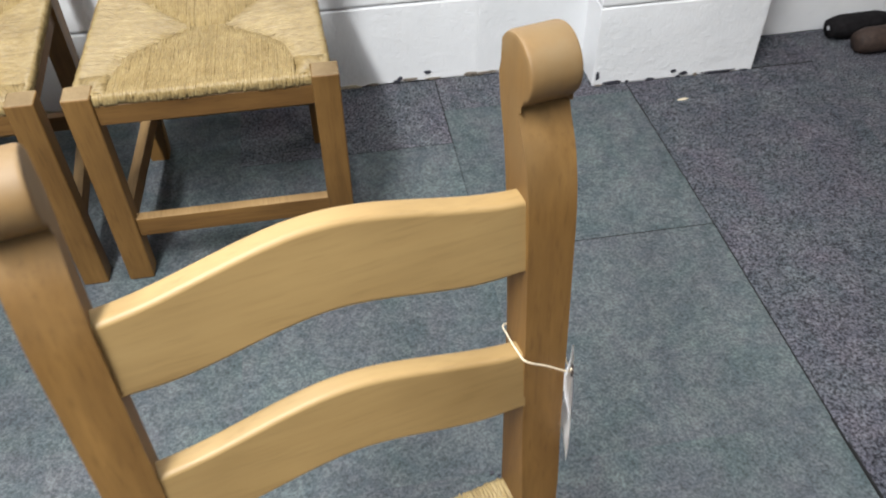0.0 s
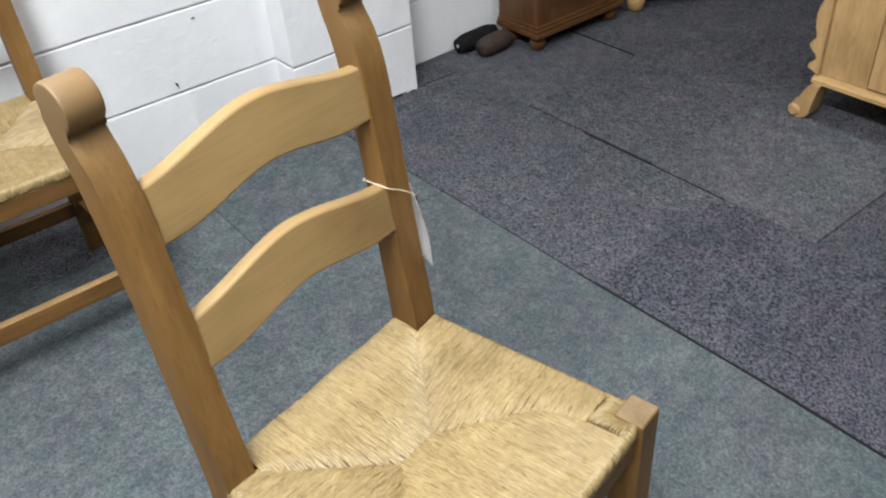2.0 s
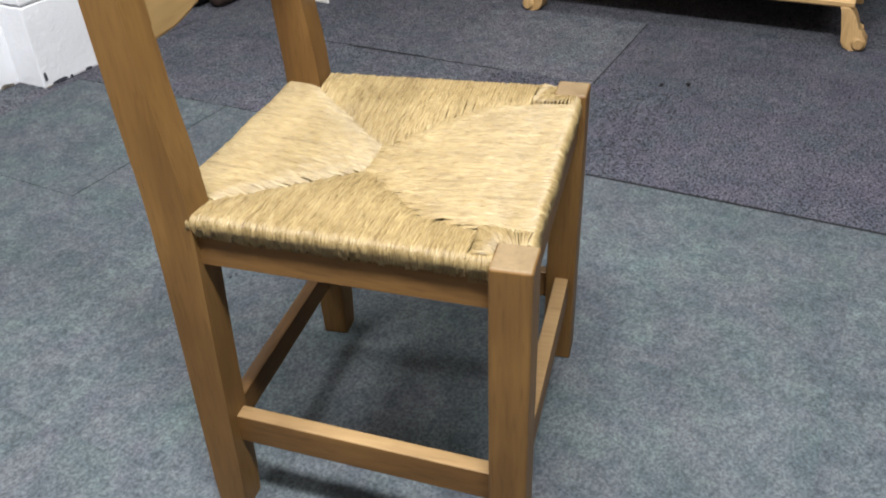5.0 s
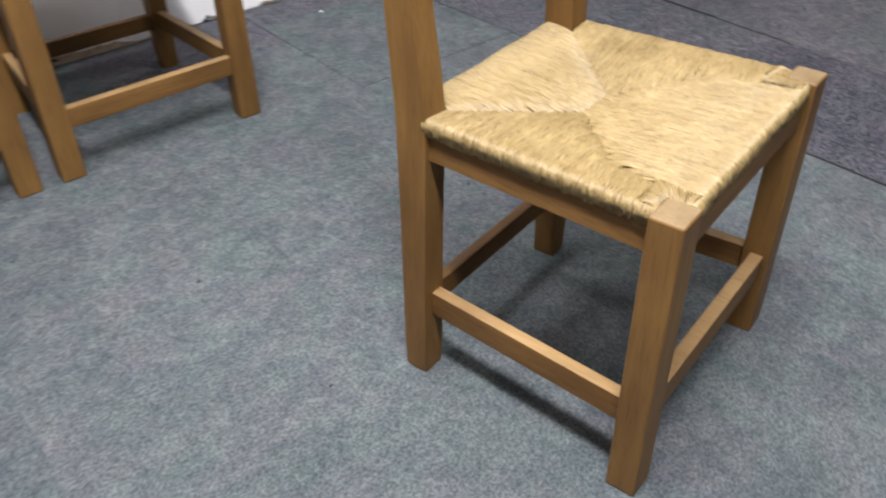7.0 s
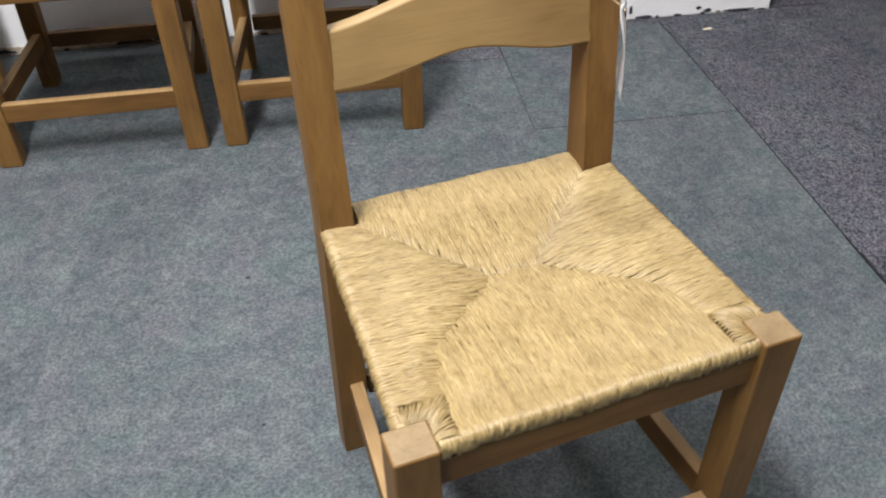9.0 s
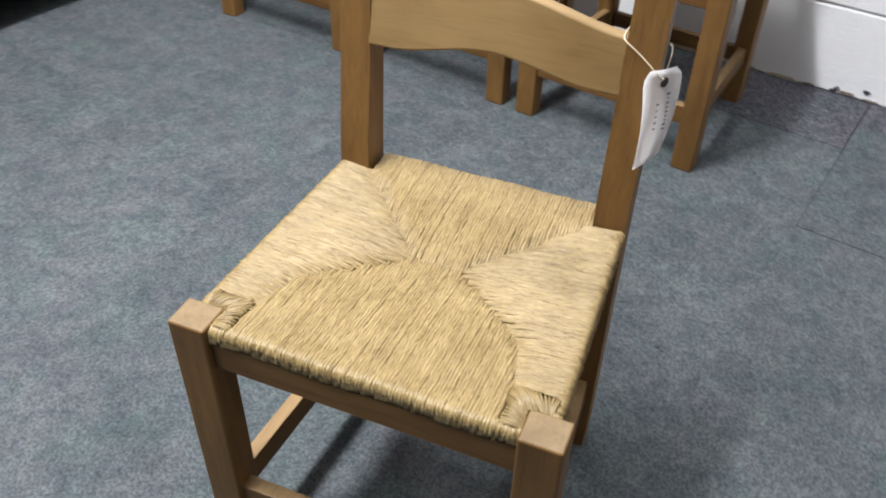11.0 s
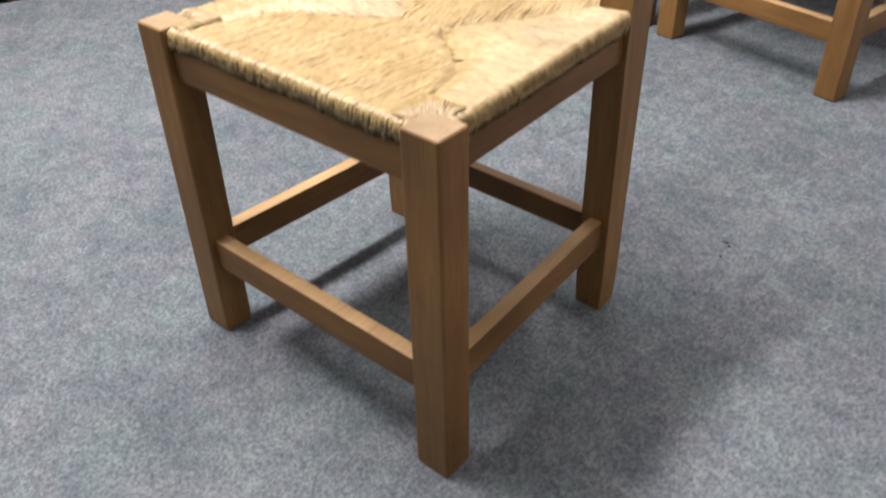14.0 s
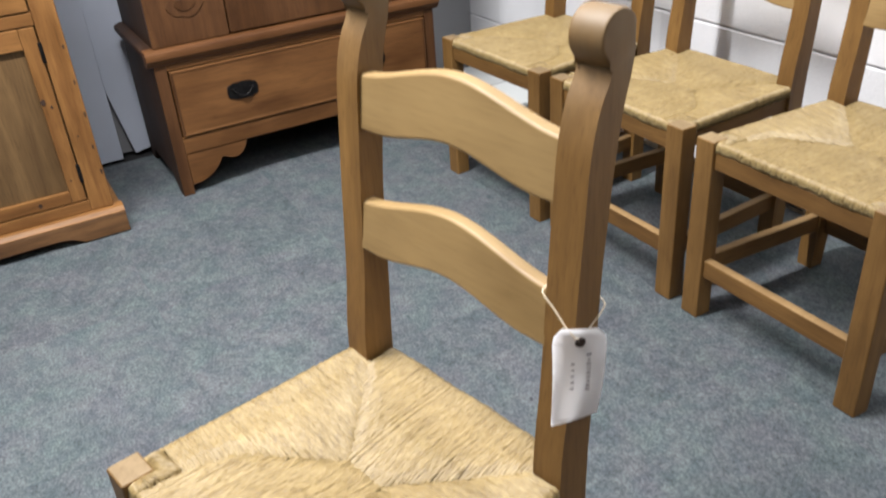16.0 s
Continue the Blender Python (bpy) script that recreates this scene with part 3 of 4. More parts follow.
def rush_chair(m, label, rng):
    c = empty("rush_chair", m)
    tagged(c, label, "chair", "rush-seated ladder-back chairs")
    for s in (-1, 1):
        a, b = sorted((s * 0.175, s * 0.2215))
        leg = part("front_leg", box(a, b, -0.2120, -0.170, 0, 0.437, 0.0035, 3), WOOD_Z, c)
        leg.data.materials.append(END_GRAIN)
        for f in leg.data.polygons:
            f.material_index = 1 if f.normal.z > 0.9 else 0
        a, b = sorted((s * 0.156, s * 0.197))
        bm = prism(post_outline(), "x", a, b, 0.004, 2)
        if s < 0:
            for v in bm.verts:
                v.co.x -= 0.010 * max(0.0, 1 - v.co.z / 0.43)
        part("back_post", bm, POST_WOOD, c, "raked back post ending in a carved scroll", smooth=False)
    for z0, y0 in ((0.7675, 0.1795), (0.6045, 0.1605)):
        bm = slat(z0)
        lean(bm, z0, y0, 0.14)
        part("slat", bm, SLAT_WOOD, c, "pale humped ladder slat")
    # seat rails under the rush
    part("front_rail", box(-0.177, 0.177, -0.2035, -0.179, 0.374, 0.4155, 0.002, 1), RAIL_X, c)
    part("back_rail", box(-0.158, 0.158, 0.160, 0.182, 0.374, 0.4155, 0.002, 1), RAIL_X, c)
    for s in (-1, 1):
        bm = prism([(s * 0.177, -0.172), (s * 0.2010, -0.172), (s * 0.1905, 0.147), (s * 0.167, 0.147)], "z", 0.374, 0.4155, 0.002, 1)
        part("side_rail", bm, RAIL_Y, c)
        bm = prism([(s * 0.186, -0.172), (s * 0.206, -0.172), (s * 0.187, 0.150), (s * 0.167, 0.150)], "z", 0.107, 0.149, 0.0025, 2)
        pale_top(part("side_stretcher", bm, RAIL_Y, c, "square stretcher with a rubbed top paled for overhead light"))
    pale_top(part("front_stretcher", box(-0.177, 0.177, -0.2035, -0.183, 0.1085, 0.1515, 0.0025, 2), RAIL_X, c, "square stretcher with a rubbed top paled for overhead light"))
    part("back_stretcher", box(-0.158, 0.158, 0.160, 0.178, 0.103, 0.141, 0.0025, 2), RAIL_X, c)
    rush_seat(rng, c)
    # added sheet beneath the cords, coloured dark for the shade in their gaps
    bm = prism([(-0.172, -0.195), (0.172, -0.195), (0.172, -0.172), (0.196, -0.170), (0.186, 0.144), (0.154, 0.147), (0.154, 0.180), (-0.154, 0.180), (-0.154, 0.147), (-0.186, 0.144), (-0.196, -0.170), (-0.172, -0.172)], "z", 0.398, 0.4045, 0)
    part("seat_web", bm, UNDER_SHADE, c, "shaded underside of the woven seat")
    # added fillers below the corner windings, in the same shade brown
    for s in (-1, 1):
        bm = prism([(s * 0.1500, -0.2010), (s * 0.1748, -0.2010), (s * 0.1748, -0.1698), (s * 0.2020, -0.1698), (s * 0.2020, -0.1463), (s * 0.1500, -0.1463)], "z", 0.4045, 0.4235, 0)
        part("corner_padding", bm, UNDER_SHADE, c)
    return c


rng = random.Random(4)
chair = rush_chair(pose(-0.010, 0, 0), "honey-stained ladder-back chair with a rush seat and paper tag", rng)


def price_tag():
    """A card tag on a loop of string round one back post."""
    t = empty("price_tag", pose(0.192, 0.166, 0.645))
    tagged(t, "white card price tag hung on cotton string", "price tag")
    w, h = 0.057, 0.114

    def bend(z):
        i = (0.002 - z) / (h + 0.002)
        return -0.0065 * math.sin(math.pi * i) - 0.005 * i * i
    bm = bmesh.new()
    rows, grid = 14, []
    for i in range(rows + 1):
        z = 0.002 - (h + 0.002) * i / rows
        half = w / 2 - max(0.0, 0.010 + (z - 0.002) * 1.0)
        twist = math.radians(20) * (i / rows - 0.5)
        grid.append([bm.verts.new((half * k * math.cos(twist), bend(z) + 0.0015 * k * k + half * k * math.sin(twist), z)) for k in (-1, -0.5, 0, 0.5, 1)])
    for a, b in zip(grid, grid[1:]):
        for j in range(4):
            bm.faces.new((a[j], a[j + 1], b[j + 1], b[j]))
    bmesh.ops.solidify(bm, geom=bm.faces[:], thickness=0.0006)
    card = part("card", bm, PAPER, t, smooth=True)
    card.matrix_local = pose(0, 0, 0, 0, 3, 60)
    ring = lathe([(0.0022, -0.0010), (0.0056, -0.0010), (0.0060, 0), (0.0056, 0.0010), (0.0022, 0.0010)], 0, 0, 16)
    eye = part("eyelet", ring, EYELET, card, "brown reinforcing eyelet")
    eye.matrix_local = pose(0, bend(-0.012) - 0.0008, -0.012, 90, 0, 0)
    # two columns of pencilled marks that cannot be read
    r = random.Random(2)
    for x, z0, z1, n in ((0.010, -0.027, -0.070, 9), (-0.0075, -0.036, -0.066, 5)):
        for k in range(n):
            z = z0 + (z1 - z0) * k / max(1, n - 1)
            y = bend(z) - 0.0010
            a, b = r.uniform(0.0016, 0.0032), r.uniform(0.0006, 0.0012)
            part("pencil_mark", box(x - a, x + a * 0.7, y - 0.0002, y + 0.0002, z - b, z + b, 0), INK, card)
    # the loop of string, round the post and down to the eyelet
    loop = [(0.0015, -0.004, -0.011), (-0.010, -0.0085, 0.002), (-0.028, -0.0065, 0.016), (-0.0465, -0.0035, 0.0275), (-0.0500, 0.006, 0.030), (-0.0500, 0.030, 0.029), (-0.046, 0.043, 0.026), (-0.020, 0.0445, 0.018), (-0.004, 0.0435, 0.012), (0.0005, 0.036, 0.008), (0.0008, 0.018, -0.002), (0.0015, 0.002, -0.011)]
    part("string", sweep(bez(loop, 5), 0.0008, 6), STRING, t, "thin cotton string")
    knot = lathe([(0.0004, -0.0018), (0.0017, -0.001), (0.0020, 0.0002), (0.0015, 0.0014), (0.0004, 0.002)], 0.0010, -0.0035, 8)
    for v in knot.verts:
        v.co.z -= 0.0085
    part("knot", knot, STRING, t)
    return t


price_tag()

for u, v, turn, label in ((-0.240, 1.232, 0.0, "honey-stained rush-seated chair standing against the block wall"),
                          (-0.7495, 1.230, 0.8, "honey-stained rush-seated chair in the middle of the wall row"),
                          (-1.254, 1.206, 2.5, "honey-stained rush-seated chair beside the red pine wardrobe")):
    other = copy_thing(chair, ROOM @ pose(u, v, 0, 0, 0, turn) @ Matrix.Diagonal((1.05, 1.05, 1.003, 1)))
    tagged(other, label)


# ---- furniture along the walls ----
def wardrobe():
    """Red pine wardrobe: a base with one long drawer and shaped bracket feet, a moulding, and a panelled upper body."""
    w = empty("wardrobe", ROOM)
    tagged(w, "old reddish pine wardrobe with a long base drawer", "wardrobe")
    f, b, v0, v1 = -1.832, -2.262, 0.195, 1.145
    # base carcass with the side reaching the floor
    part("side_panel", prism([(b, 0.0), (b + 0.05, 0.0), (b + 0.09, 0.05), (f - 0.10, 0.05), (f - 0.05, 0.0), (f - 0.004, 0.0), (f - 0.004, 0.425), (b, 0.425)], "y", v0, v0 + 0.022, 0.002, 1), RED_SHADED, w, "red pine side panel coloured dark for its shade")
    part("side_panel", prism([(b, 0.0), (b + 0.05, 0.0), (b + 0.09, 0.05), (f - 0.10, 0.05), (f - 0.05, 0.0), (f - 0.004, 0.0), (f - 0.004, 0.425), (b, 0.425)], "y", v1 - 0.022, v1, 0.002, 1), RED_SHADED, w, "red pine side panel coloured dark for its shade")
    part("back_panel", box(b, b + 0.015, v0 + 0.022, v1 - 0.022, 0.06, 0.425, 0), RED_SHADED, w)
    part("stile", box(f - 0.022, f, v0 + 0.0, v0 + 0.036, 0.0, 0.425, 0.002), RED_Z, w)
    part("stile", box(f - 0.022, f, v1 - 0.036, v1, 0.0, 0.425, 0.002), RED_Z, w)
    part("top_rail", box(f - 0.022, f, v0 + 0.036, v1 - 0.036, 0.407, 0.425, 0.0015), RED_Y, w)
    part("bottom_rail", box(f - 0.022, f, v0 + 0.036, v1 - 0.036, 0.138, 0.192, 0.0015), RED_Y, w)
    part("base_floor", box(b + 0.015, f - 0.022, v0 + 0.022, v1 - 0.022, 0.150, 0.165, 0), RED_SHADED, w)
    # shaped brackets
    shape = [(0.036, 0.138), (0.036, 0.030), (0.064, 0.033), (0.088, 0.041), (0.110, 0.054), (0.130, 0.073), (0.142, 0.094), (0.147, 0.102), (0.156, 0.100), (0.168, 0.090), (0.186, 0.086), (0.203, 0.089), (0.216, 0.098), (0.228, 0.115), (0.236, 0.138)]
    part("foot_bracket", prism([(v0 + a, z) for a, z in shape], "x", f - 0.020, f - 0.003, 0.002, 1), RED_Y, w, "scroll-cut foot bracket")
    part("foot_bracket", prism([(v1 - a, z) for a, z in shape], "x", f - 0.020, f - 0.003, 0.002, 1), RED_Y, w, "scroll-cut foot bracket")
    drawer = part("drawer", box(f - 0.40, f + 0.004, v0 + 0.040, v1 - 0.040, 0.196, 0.403, 0.003), RED_Y, w, "long drawer of orange-red pine")
    # a bead runs round the drawer's front
    bead = [(0.0, 0.0), (0.0012, 0.0008), (0.0020, 0.0035), (0.0012, 0.0060), (0.0004, 0.0080), (0.0, 0.0080)]
    for s, z in ((1, 0.1965), (-1, 0.4025)):
        part("drawer_bead", prism([(f + 0.0042 + a, z + s * q) for a, q in bead], "y", v0 + 0.041, v1 - 0.041, 0), RED_Y, drawer)
    for s, v in ((1, v0 + 0.0405), (-1, v1 - 0.0405)):
        part("drawer_bead", prism([(f + 0.0042 + a, v + s * q) for a, q in bead], "z", 0.1965, 0.4025, 0), RED_Z, drawer)
    # pressed plates with waisted ends and cut corners
    corner = [(0.050, 0.006), (0.046, 0.010), (0.049, 0.015), (0.042, 0.021), (0.034, 0.021), (0.030, 0.026), (0.012, 0.027)]
    edge = corner + [(-a, q) for a, q in corner[::-1]]
    for v in (0.445, 0.895):
        plate = [(v + a, 0.302 + q) for a, q in edge + [(-a, -q) for a, q in edge]]
        part("handle", prism(plate, "x", f + 0.0042, f + 0.0075, 0.001, 1), BLACK_METAL, drawer, "blackened pressed-metal handle plate")
        for off in (-0.030, 0.030):
            part("handle_post", box(f + 0.0075, f + 0.014, v + off - 0.004, v + off + 0.004, 0.304, 0.312, 0.0015, 1), BLACK_METAL, drawer)
    for v in (0.445, 0.895):
        arc = [(f + 0.010 + 0.008 * math.sin(math.pi * k / 10), v - 0.030 + 0.060 * k / 10, 0.308 - 0.020 * math.sin(math.pi * k / 10) ** 0.6) for k in range(11)]
        part("bail", sweep(arc, 0.0026, 8), BLACK_METAL, drawer, "blackened drop bail", smooth=True)
    # moulding between base and upper body
    mould = [(0.0, 0.425), (0.004, 0.428), (0.007, 0.437), (0.017, 0.446), (0.019, 0.458), (0.016, 0.467), (0.004, 0.472), (0.0, 0.474)]
    part("moulding", prism([(f + a, z) for a, z in mould] + [(f - 0.03, 0.474), (f - 0.03, 0.425)], "y", v0 - 0.018, v1 + 0.018, 0.001, 1), RED_MOULD, w, "rounded waist moulding")
    part("moulding", prism([(v0 - a, z) for a, z in mould] + [(v0 + 0.02, 0.474), (v0 + 0.02, 0.425)], "x", b, f - 0.03, 0.001, 1), RED_SHADED, w, "rounded waist moulding")
    part("base_top", box(b, f - 0.03, v0 + 0.02, v1, 0.440, 0.472, 0), RED_SHADED, w)
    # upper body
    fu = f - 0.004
    part("upper_side", box(b, fu - 0.02, v0 + 0.012, v0 + 0.034, 0.474, 1.92, 0.002), RED_SHADED, w)
    part("upper_side", box(b, fu - 0.02, v1 - 0.034, v1 - 0.012, 0.474, 1.92, 0.002), RED_SHADED, w)
    part("upper_back", box(b, b + 0.012, v0 + 0.034, v1 - 0.034, 0.474, 1.92, 0), RED_SHADED, w)
    part("upper_top", box(b - 0.0, fu + 0.02, v0 - 0.01, v1 + 0.01, 1.92, 1.96, 0.004), RED_Y, w)
    for a, c in ((v0 + 0.012, 0.440), (v1 - 0.245, v1 - 0.012)):
        panel = part("front_panel", box(fu - 0.02, fu, a, c, 0.476, 1.92, 0.002), RED_Z, w, "fixed panel with a carved medallion")
        mid = (a + c) / 2
        ring = [(mid + 0.052 * math.cos(t) * (1 + 0.07 * math.cos(6 * t)), 0.585 + 0.034 * math.sin(t) * (1 + 0.1 * math.cos(5 * t))) for t in (2 * math.pi * k / 36 for k in range(36))]
        part("carving", prism(ring, "x", fu, fu + 0.0025, 0.001, 2), RED_Z, panel, "shallow carved medallion")
        ring = [(mid + 0.030 * math.cos(t), 0.588 + 0.018 * math.sin(t)) for t in (2 * math.pi * k / 24 for k in range(24))]
        part("carving", prism(ring, "x", fu + 0.0025, fu + 0.005, 0.0015, 2), RED_Z, panel, "shallow carved medallion")
    door = part("door", box(fu - 0.018, fu + 0.001, 0.444, v1 - 0.249, 0.480, 1.90, 0.003), RED_Z, w, "wide wardrobe door")
    return w


def pine_cupboard():
    """Orange pine cupboard with framed doors on a shaped plinth."""
    c = empty("pine_cupboard", ROOM)
    tagged(c, "waxed orange pine cupboard with a framed door", "cupboard")
    f, b, v1, v0 = -1.730, -2.22, -0.026, -1.10
    part("carcass", box(b, f - 0.022, v0, v1, 0.070, 1.15, 0.003), PINE_PANEL, c)
    part("top_board", box(b, f + 0.03, v0 - 0.03, v1 + 0.03, 1.15, 1.185, 0.006), PINE_Y, c)
    # plinth with an ogee top and a cut-out below
    fp = -1.706
    low = [(v0 - 0.024, 0.004), (v0 + 0.10, 0.004), (v0 + 0.13, 0.022), (v0 + 0.16, 0.028), (v1 - 0.17, 0.028), (v1 - 0.135, 0.024), (v1 - 0.105, 0.004), (v1 + 0.024, 0.004)]
    part("plinth", prism(low + [(v1 + 0.024, 0.066), (v0 - 0.024, 0.066)], "x", f - 0.02, fp, 0.002, 1), PLINTH, c, "worn plinth board with a cut-out")
    part("plinth_moulding", prism([(f - 0.02, 0.066), (fp, 0.066), (fp + 0.001, 0.070), (fp - 0.006, 0.074), (fp - 0.012, 0.082), (f - 0.02, 0.084)], "y", v0 - 0.024, v1 + 0.024, 0.001, 1), PINE_Y, c)
    part("plinth_side", box(b, f - 0.02, v1 + 0.0, v1 + 0.022, 0.004, 0.070, 0.002), PINE_Y, c)
    # face frame
    part("stile", box(f - 0.022, f, v1 - 0.062, v1, 0.084, 1.15, 0.004), PINE_Z, c)
    part("stile", box(f - 0.022, f, v0, v0 + 0.066, 0.084, 1.15, 0.004), PINE_Z, c)
    part("bottom_rail", box(f - 0.022, f - 0.002, v0 + 0.066, v1 - 0.062, 0.084, 0.118, 0.002), PINE_Y, c)
    part("middle_rail", box(f - 0.022, f - 0.002, v0 + 0.066, v1 - 0.062, 0.628, 0.660, 0.002), PINE_Y, c)
    for a, d in ((-0.578, -0.092), (-1.030, -0.584)):
        door = empty_part("door", c, "framed cupboard door with a recessed panel")
        part("door_stile", box(f - 0.020, f - 0.001, d - 0.040, d, 0.122, 0.624, 0.003), PINE_Z, door)
        part("door_stile", box(f - 0.020, f - 0.001, a, a + 0.047, 0.122, 0.624, 0.003), PINE_Z, door)
        part("door_rail", box(f - 0.020, f - 0.001, a + 0.047, d - 0.040, 0.122, 0.158, 0.003), PINE_Y, door)
        part("door_rail", box(f - 0.020, f - 0.001, a + 0.047, d - 0.040, 0.570, 0.624, 0.003), PINE_Y, door)
        part("door_panel", box(f - 0.018, f - 0.012, a + 0.045, d - 0.038, 0.156, 0.572, 0), PINE_PANEL, door, "dull brown recessed panel")
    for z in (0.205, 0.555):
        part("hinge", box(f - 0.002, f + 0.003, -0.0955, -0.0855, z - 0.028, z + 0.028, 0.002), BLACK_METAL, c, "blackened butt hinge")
    # nicks along the corner stile and knots in the door's frame
    for v, z, w, h in ((v1 - 0.010, 0.560, 0.003, 0.006), (v1 - 0.008, 0.462, 0.0025, 0.007), (v1 - 0.006, 0.368, 0.003, 0.009), (v1 - 0.010, 0.272, 0.0025, 0.008), (v1 - 0.007, 0.196, 0.003, 0.009), (v1 - 0.040, 0.312, 0.002, 0.004), (-0.126, 0.425, 0.006, 0.009), (-0.108, 0.408, 0.003, 0.005), (-0.215, 0.139, 0.005, 0.007), (-0.118, 0.190, 0.002, 0.003)):
        pts = [(v + w * math.cos(t) * (1 + 0.3 * math.sin(5 * t + z * 40)), z + h * math.sin(t)) for t in (2 * math.pi * k / 10 for k in range(10))]
        part("nick", prism(pts, "x", f - 0.004, f + 0.0006, 0), NICK, c, "small dark nick in the wood")
    for a, d in ((-0.578, -0.092), (-1.030, -0.584)):
        part("drawer_front", box(f - 0.020, f + 0.001, a, d, 0.664, 0.828, 0.004), PINE_Y, c)
    part("upper_rail", box(f - 0.022, f - 0.002, v0 + 0.066, v1 - 0.062, 0.832, 1.15, 0.002), PINE_Y, c)
    return c


def empty_part(name, parent, label=""):
    """A part that is made of pieces."""
    ob = new(name)
    ob.parent = parent
    if label:
        tagged(ob, label)
    return ob


def scroll_foot(sign):
    """A carved foot, side view (v, z), that sweeps out to a small scroll."""
    line = [(0.0, 0.118), (0.018, 0.104), (0.030, 0.080), (0.040, 0.056), (0.052, 0.044), (0.060, 0.030), (0.060, 0.012), (0.050, 0.001), (0.030, 0.000), (0.010, 0.004), (0.000, 0.020), (-0.004, 0.050), (-0.010, 0.078), (-0.014, 0.100), (-0.020, 0.118)]
    return [(sign * a, z) for a, z in bez(line, 3)]


def pale_cabinet():
    """Stripped pine cabinet with one panelled door, carved corner brackets and scroll feet."""
    c = empty("pale_cabinet", ROOM)
    tagged(c, "stripped pale pine cabinet on carved scroll feet", "cabinet")
    f, b, v0, v1 = 1.775, 2.25, -0.395, 0.495
    part("carcass", box(f + 0.02, b, v0, v1, 0.135, 0.98, 0.003), PALE_Z, c)
    part("top_board", box(f - 0.03, b, v0 - 0.04, v1 + 0.04, 0.98, 1.01, 0.006), PALE_Y, c)
    base = [(f + 0.03, 0.112), (f - 0.010, 0.112), (f - 0.018, 0.118), (f - 0.018, 0.128), (f - 0.010, 0.136), (f + 0.002, 0.140), (f + 0.03, 0.140)]
    part("base_moulding", prism(base, "y", v0 - 0.014, v1 + 0.014, 0.001, 1), PALE_Y, c, "worn rounded base moulding")
    part("base_board", box(f + 0.03, b, v0, v1, 0.112, 0.135, 0), PALE_Y, c)
    part("stile", box(f, f + 0.02, 0.358, v1, 0.140, 0.98, 0.002), PALE_Z, c)
    part("stile", box(f, f + 0.02, v0, -0.272, 0.140, 0.98, 0.002), PALE_Z, c)
    part("top_rail", box(f, f + 0.02, -0.272, 0.358, 0.90, 0.98, 0.002), PALE_Y, c)
    door = empty_part("door", c, "panelled door of stripped pine")
    part("door_stile", box(f - 0.004, f + 0.018, 0.278, 0.354, 0.146, 0.896, 0.002), PALE_Z, door)
    part("door_stile", box(f - 0.004, f + 0.018, -0.262, -0.186, 0.146, 0.896, 0.002), PALE_Z, door)
    part("door_rail", box(f - 0.004, f + 0.018, -0.186, 0.278, 0.146, 0.222, 0.002), PALE_Y, door)
    part("door_rail", box(f - 0.004, f + 0.018, -0.186, 0.278, 0.82, 0.896, 0.002), PALE_Y, door)
    part("door_panel", box(f + 0.006, f + 0.014, -0.19, 0.282, 0.218, 0.824, 0), PALE_Z, door)
    prof = [(0.0, 0.0), (-0.008, 0.003), (-0.010, 0.010), (-0.004, 0.016), (-0.006, 0.022), (0.006, 0.026), (0.008, 0.0)]
    part("panel_moulding", prism([(f - 0.004 + a, 0.222 + z - 0.002) for a, z in prof], "y", -0.192, 0.284, 0.0005, 1), PALE_Y, door)
    for s, v in ((1, -0.188), (-1, 0.280)):
        part("panel_moulding", prism([(f - 0.004 + a, v + s * z) for a, z in prof], "z", 0.226, 0.82, 0.0005, 1), PALE_Z, door)
    mark = [(0.046 + 0.010 * math.cos(t), 0.186 + 0.007 * math.sin(t)) for t in (2 * math.pi * k / 14 for k in range(14))]
    part("keyhole_plug", prism(mark, "x", f - 0.0065, f - 0.004, 0.001, 1), PALE_Y, door)
    # black strip added to stand for the shaded slit beside the door
    part("hinge", box(f - 0.006, f + 0.004, -0.274, -0.262, 0.205, 0.34, 0.002), BLACK_METAL, c, "narrow dark strip for the shaded slit beside the door")
    # carved corner brackets with a waving edge, and the feet below
    for s, v in ((1, v1), (-1, v0)):
        edge = [(0.0, 0.140), (0.010, 0.150), (0.034, 0.152), (0.036, 0.166), (0.016, 0.178), (0.014, 0.196), (0.034, 0.206), (0.044, 0.222), (0.036, 0.236), (0.022, 0.244), (0.030, 0.262), (0.040, 0.290), (0.036, 0.330), (0.020, 0.370), (0.0, 0.40)]
        part("corner_bracket", prism([(v + s * a, z) for a, z in bez(edge, 2)], "x", f - 0.012, f + 0.030, 0.004, 2), PALE_Z, c, "carved leafy corner bracket")
        part("foot", prism([(v + s * 0.0 + a, z) for a, z in scroll_foot(s)], "x", f - 0.022, f + 0.032, 0.006, 2), PALE_Z, c, "carved scroll foot")
        roll = sweep([(f - 0.030, v + s * 0.045, 0.021), (f - 0.022, v + s * 0.045, 0.021), (f + 0.032, v + s * 0.045, 0.021)], [0.013, 0.020, 0.020], 14)
        part("foot_scroll", roll, PALE_Z, c, smooth=False)
        part("foot", box(b - 0.06, b, v - 0.025, v + 0.025, 0.0, 0.112, 0.004), PALE_Z, c)
    return c


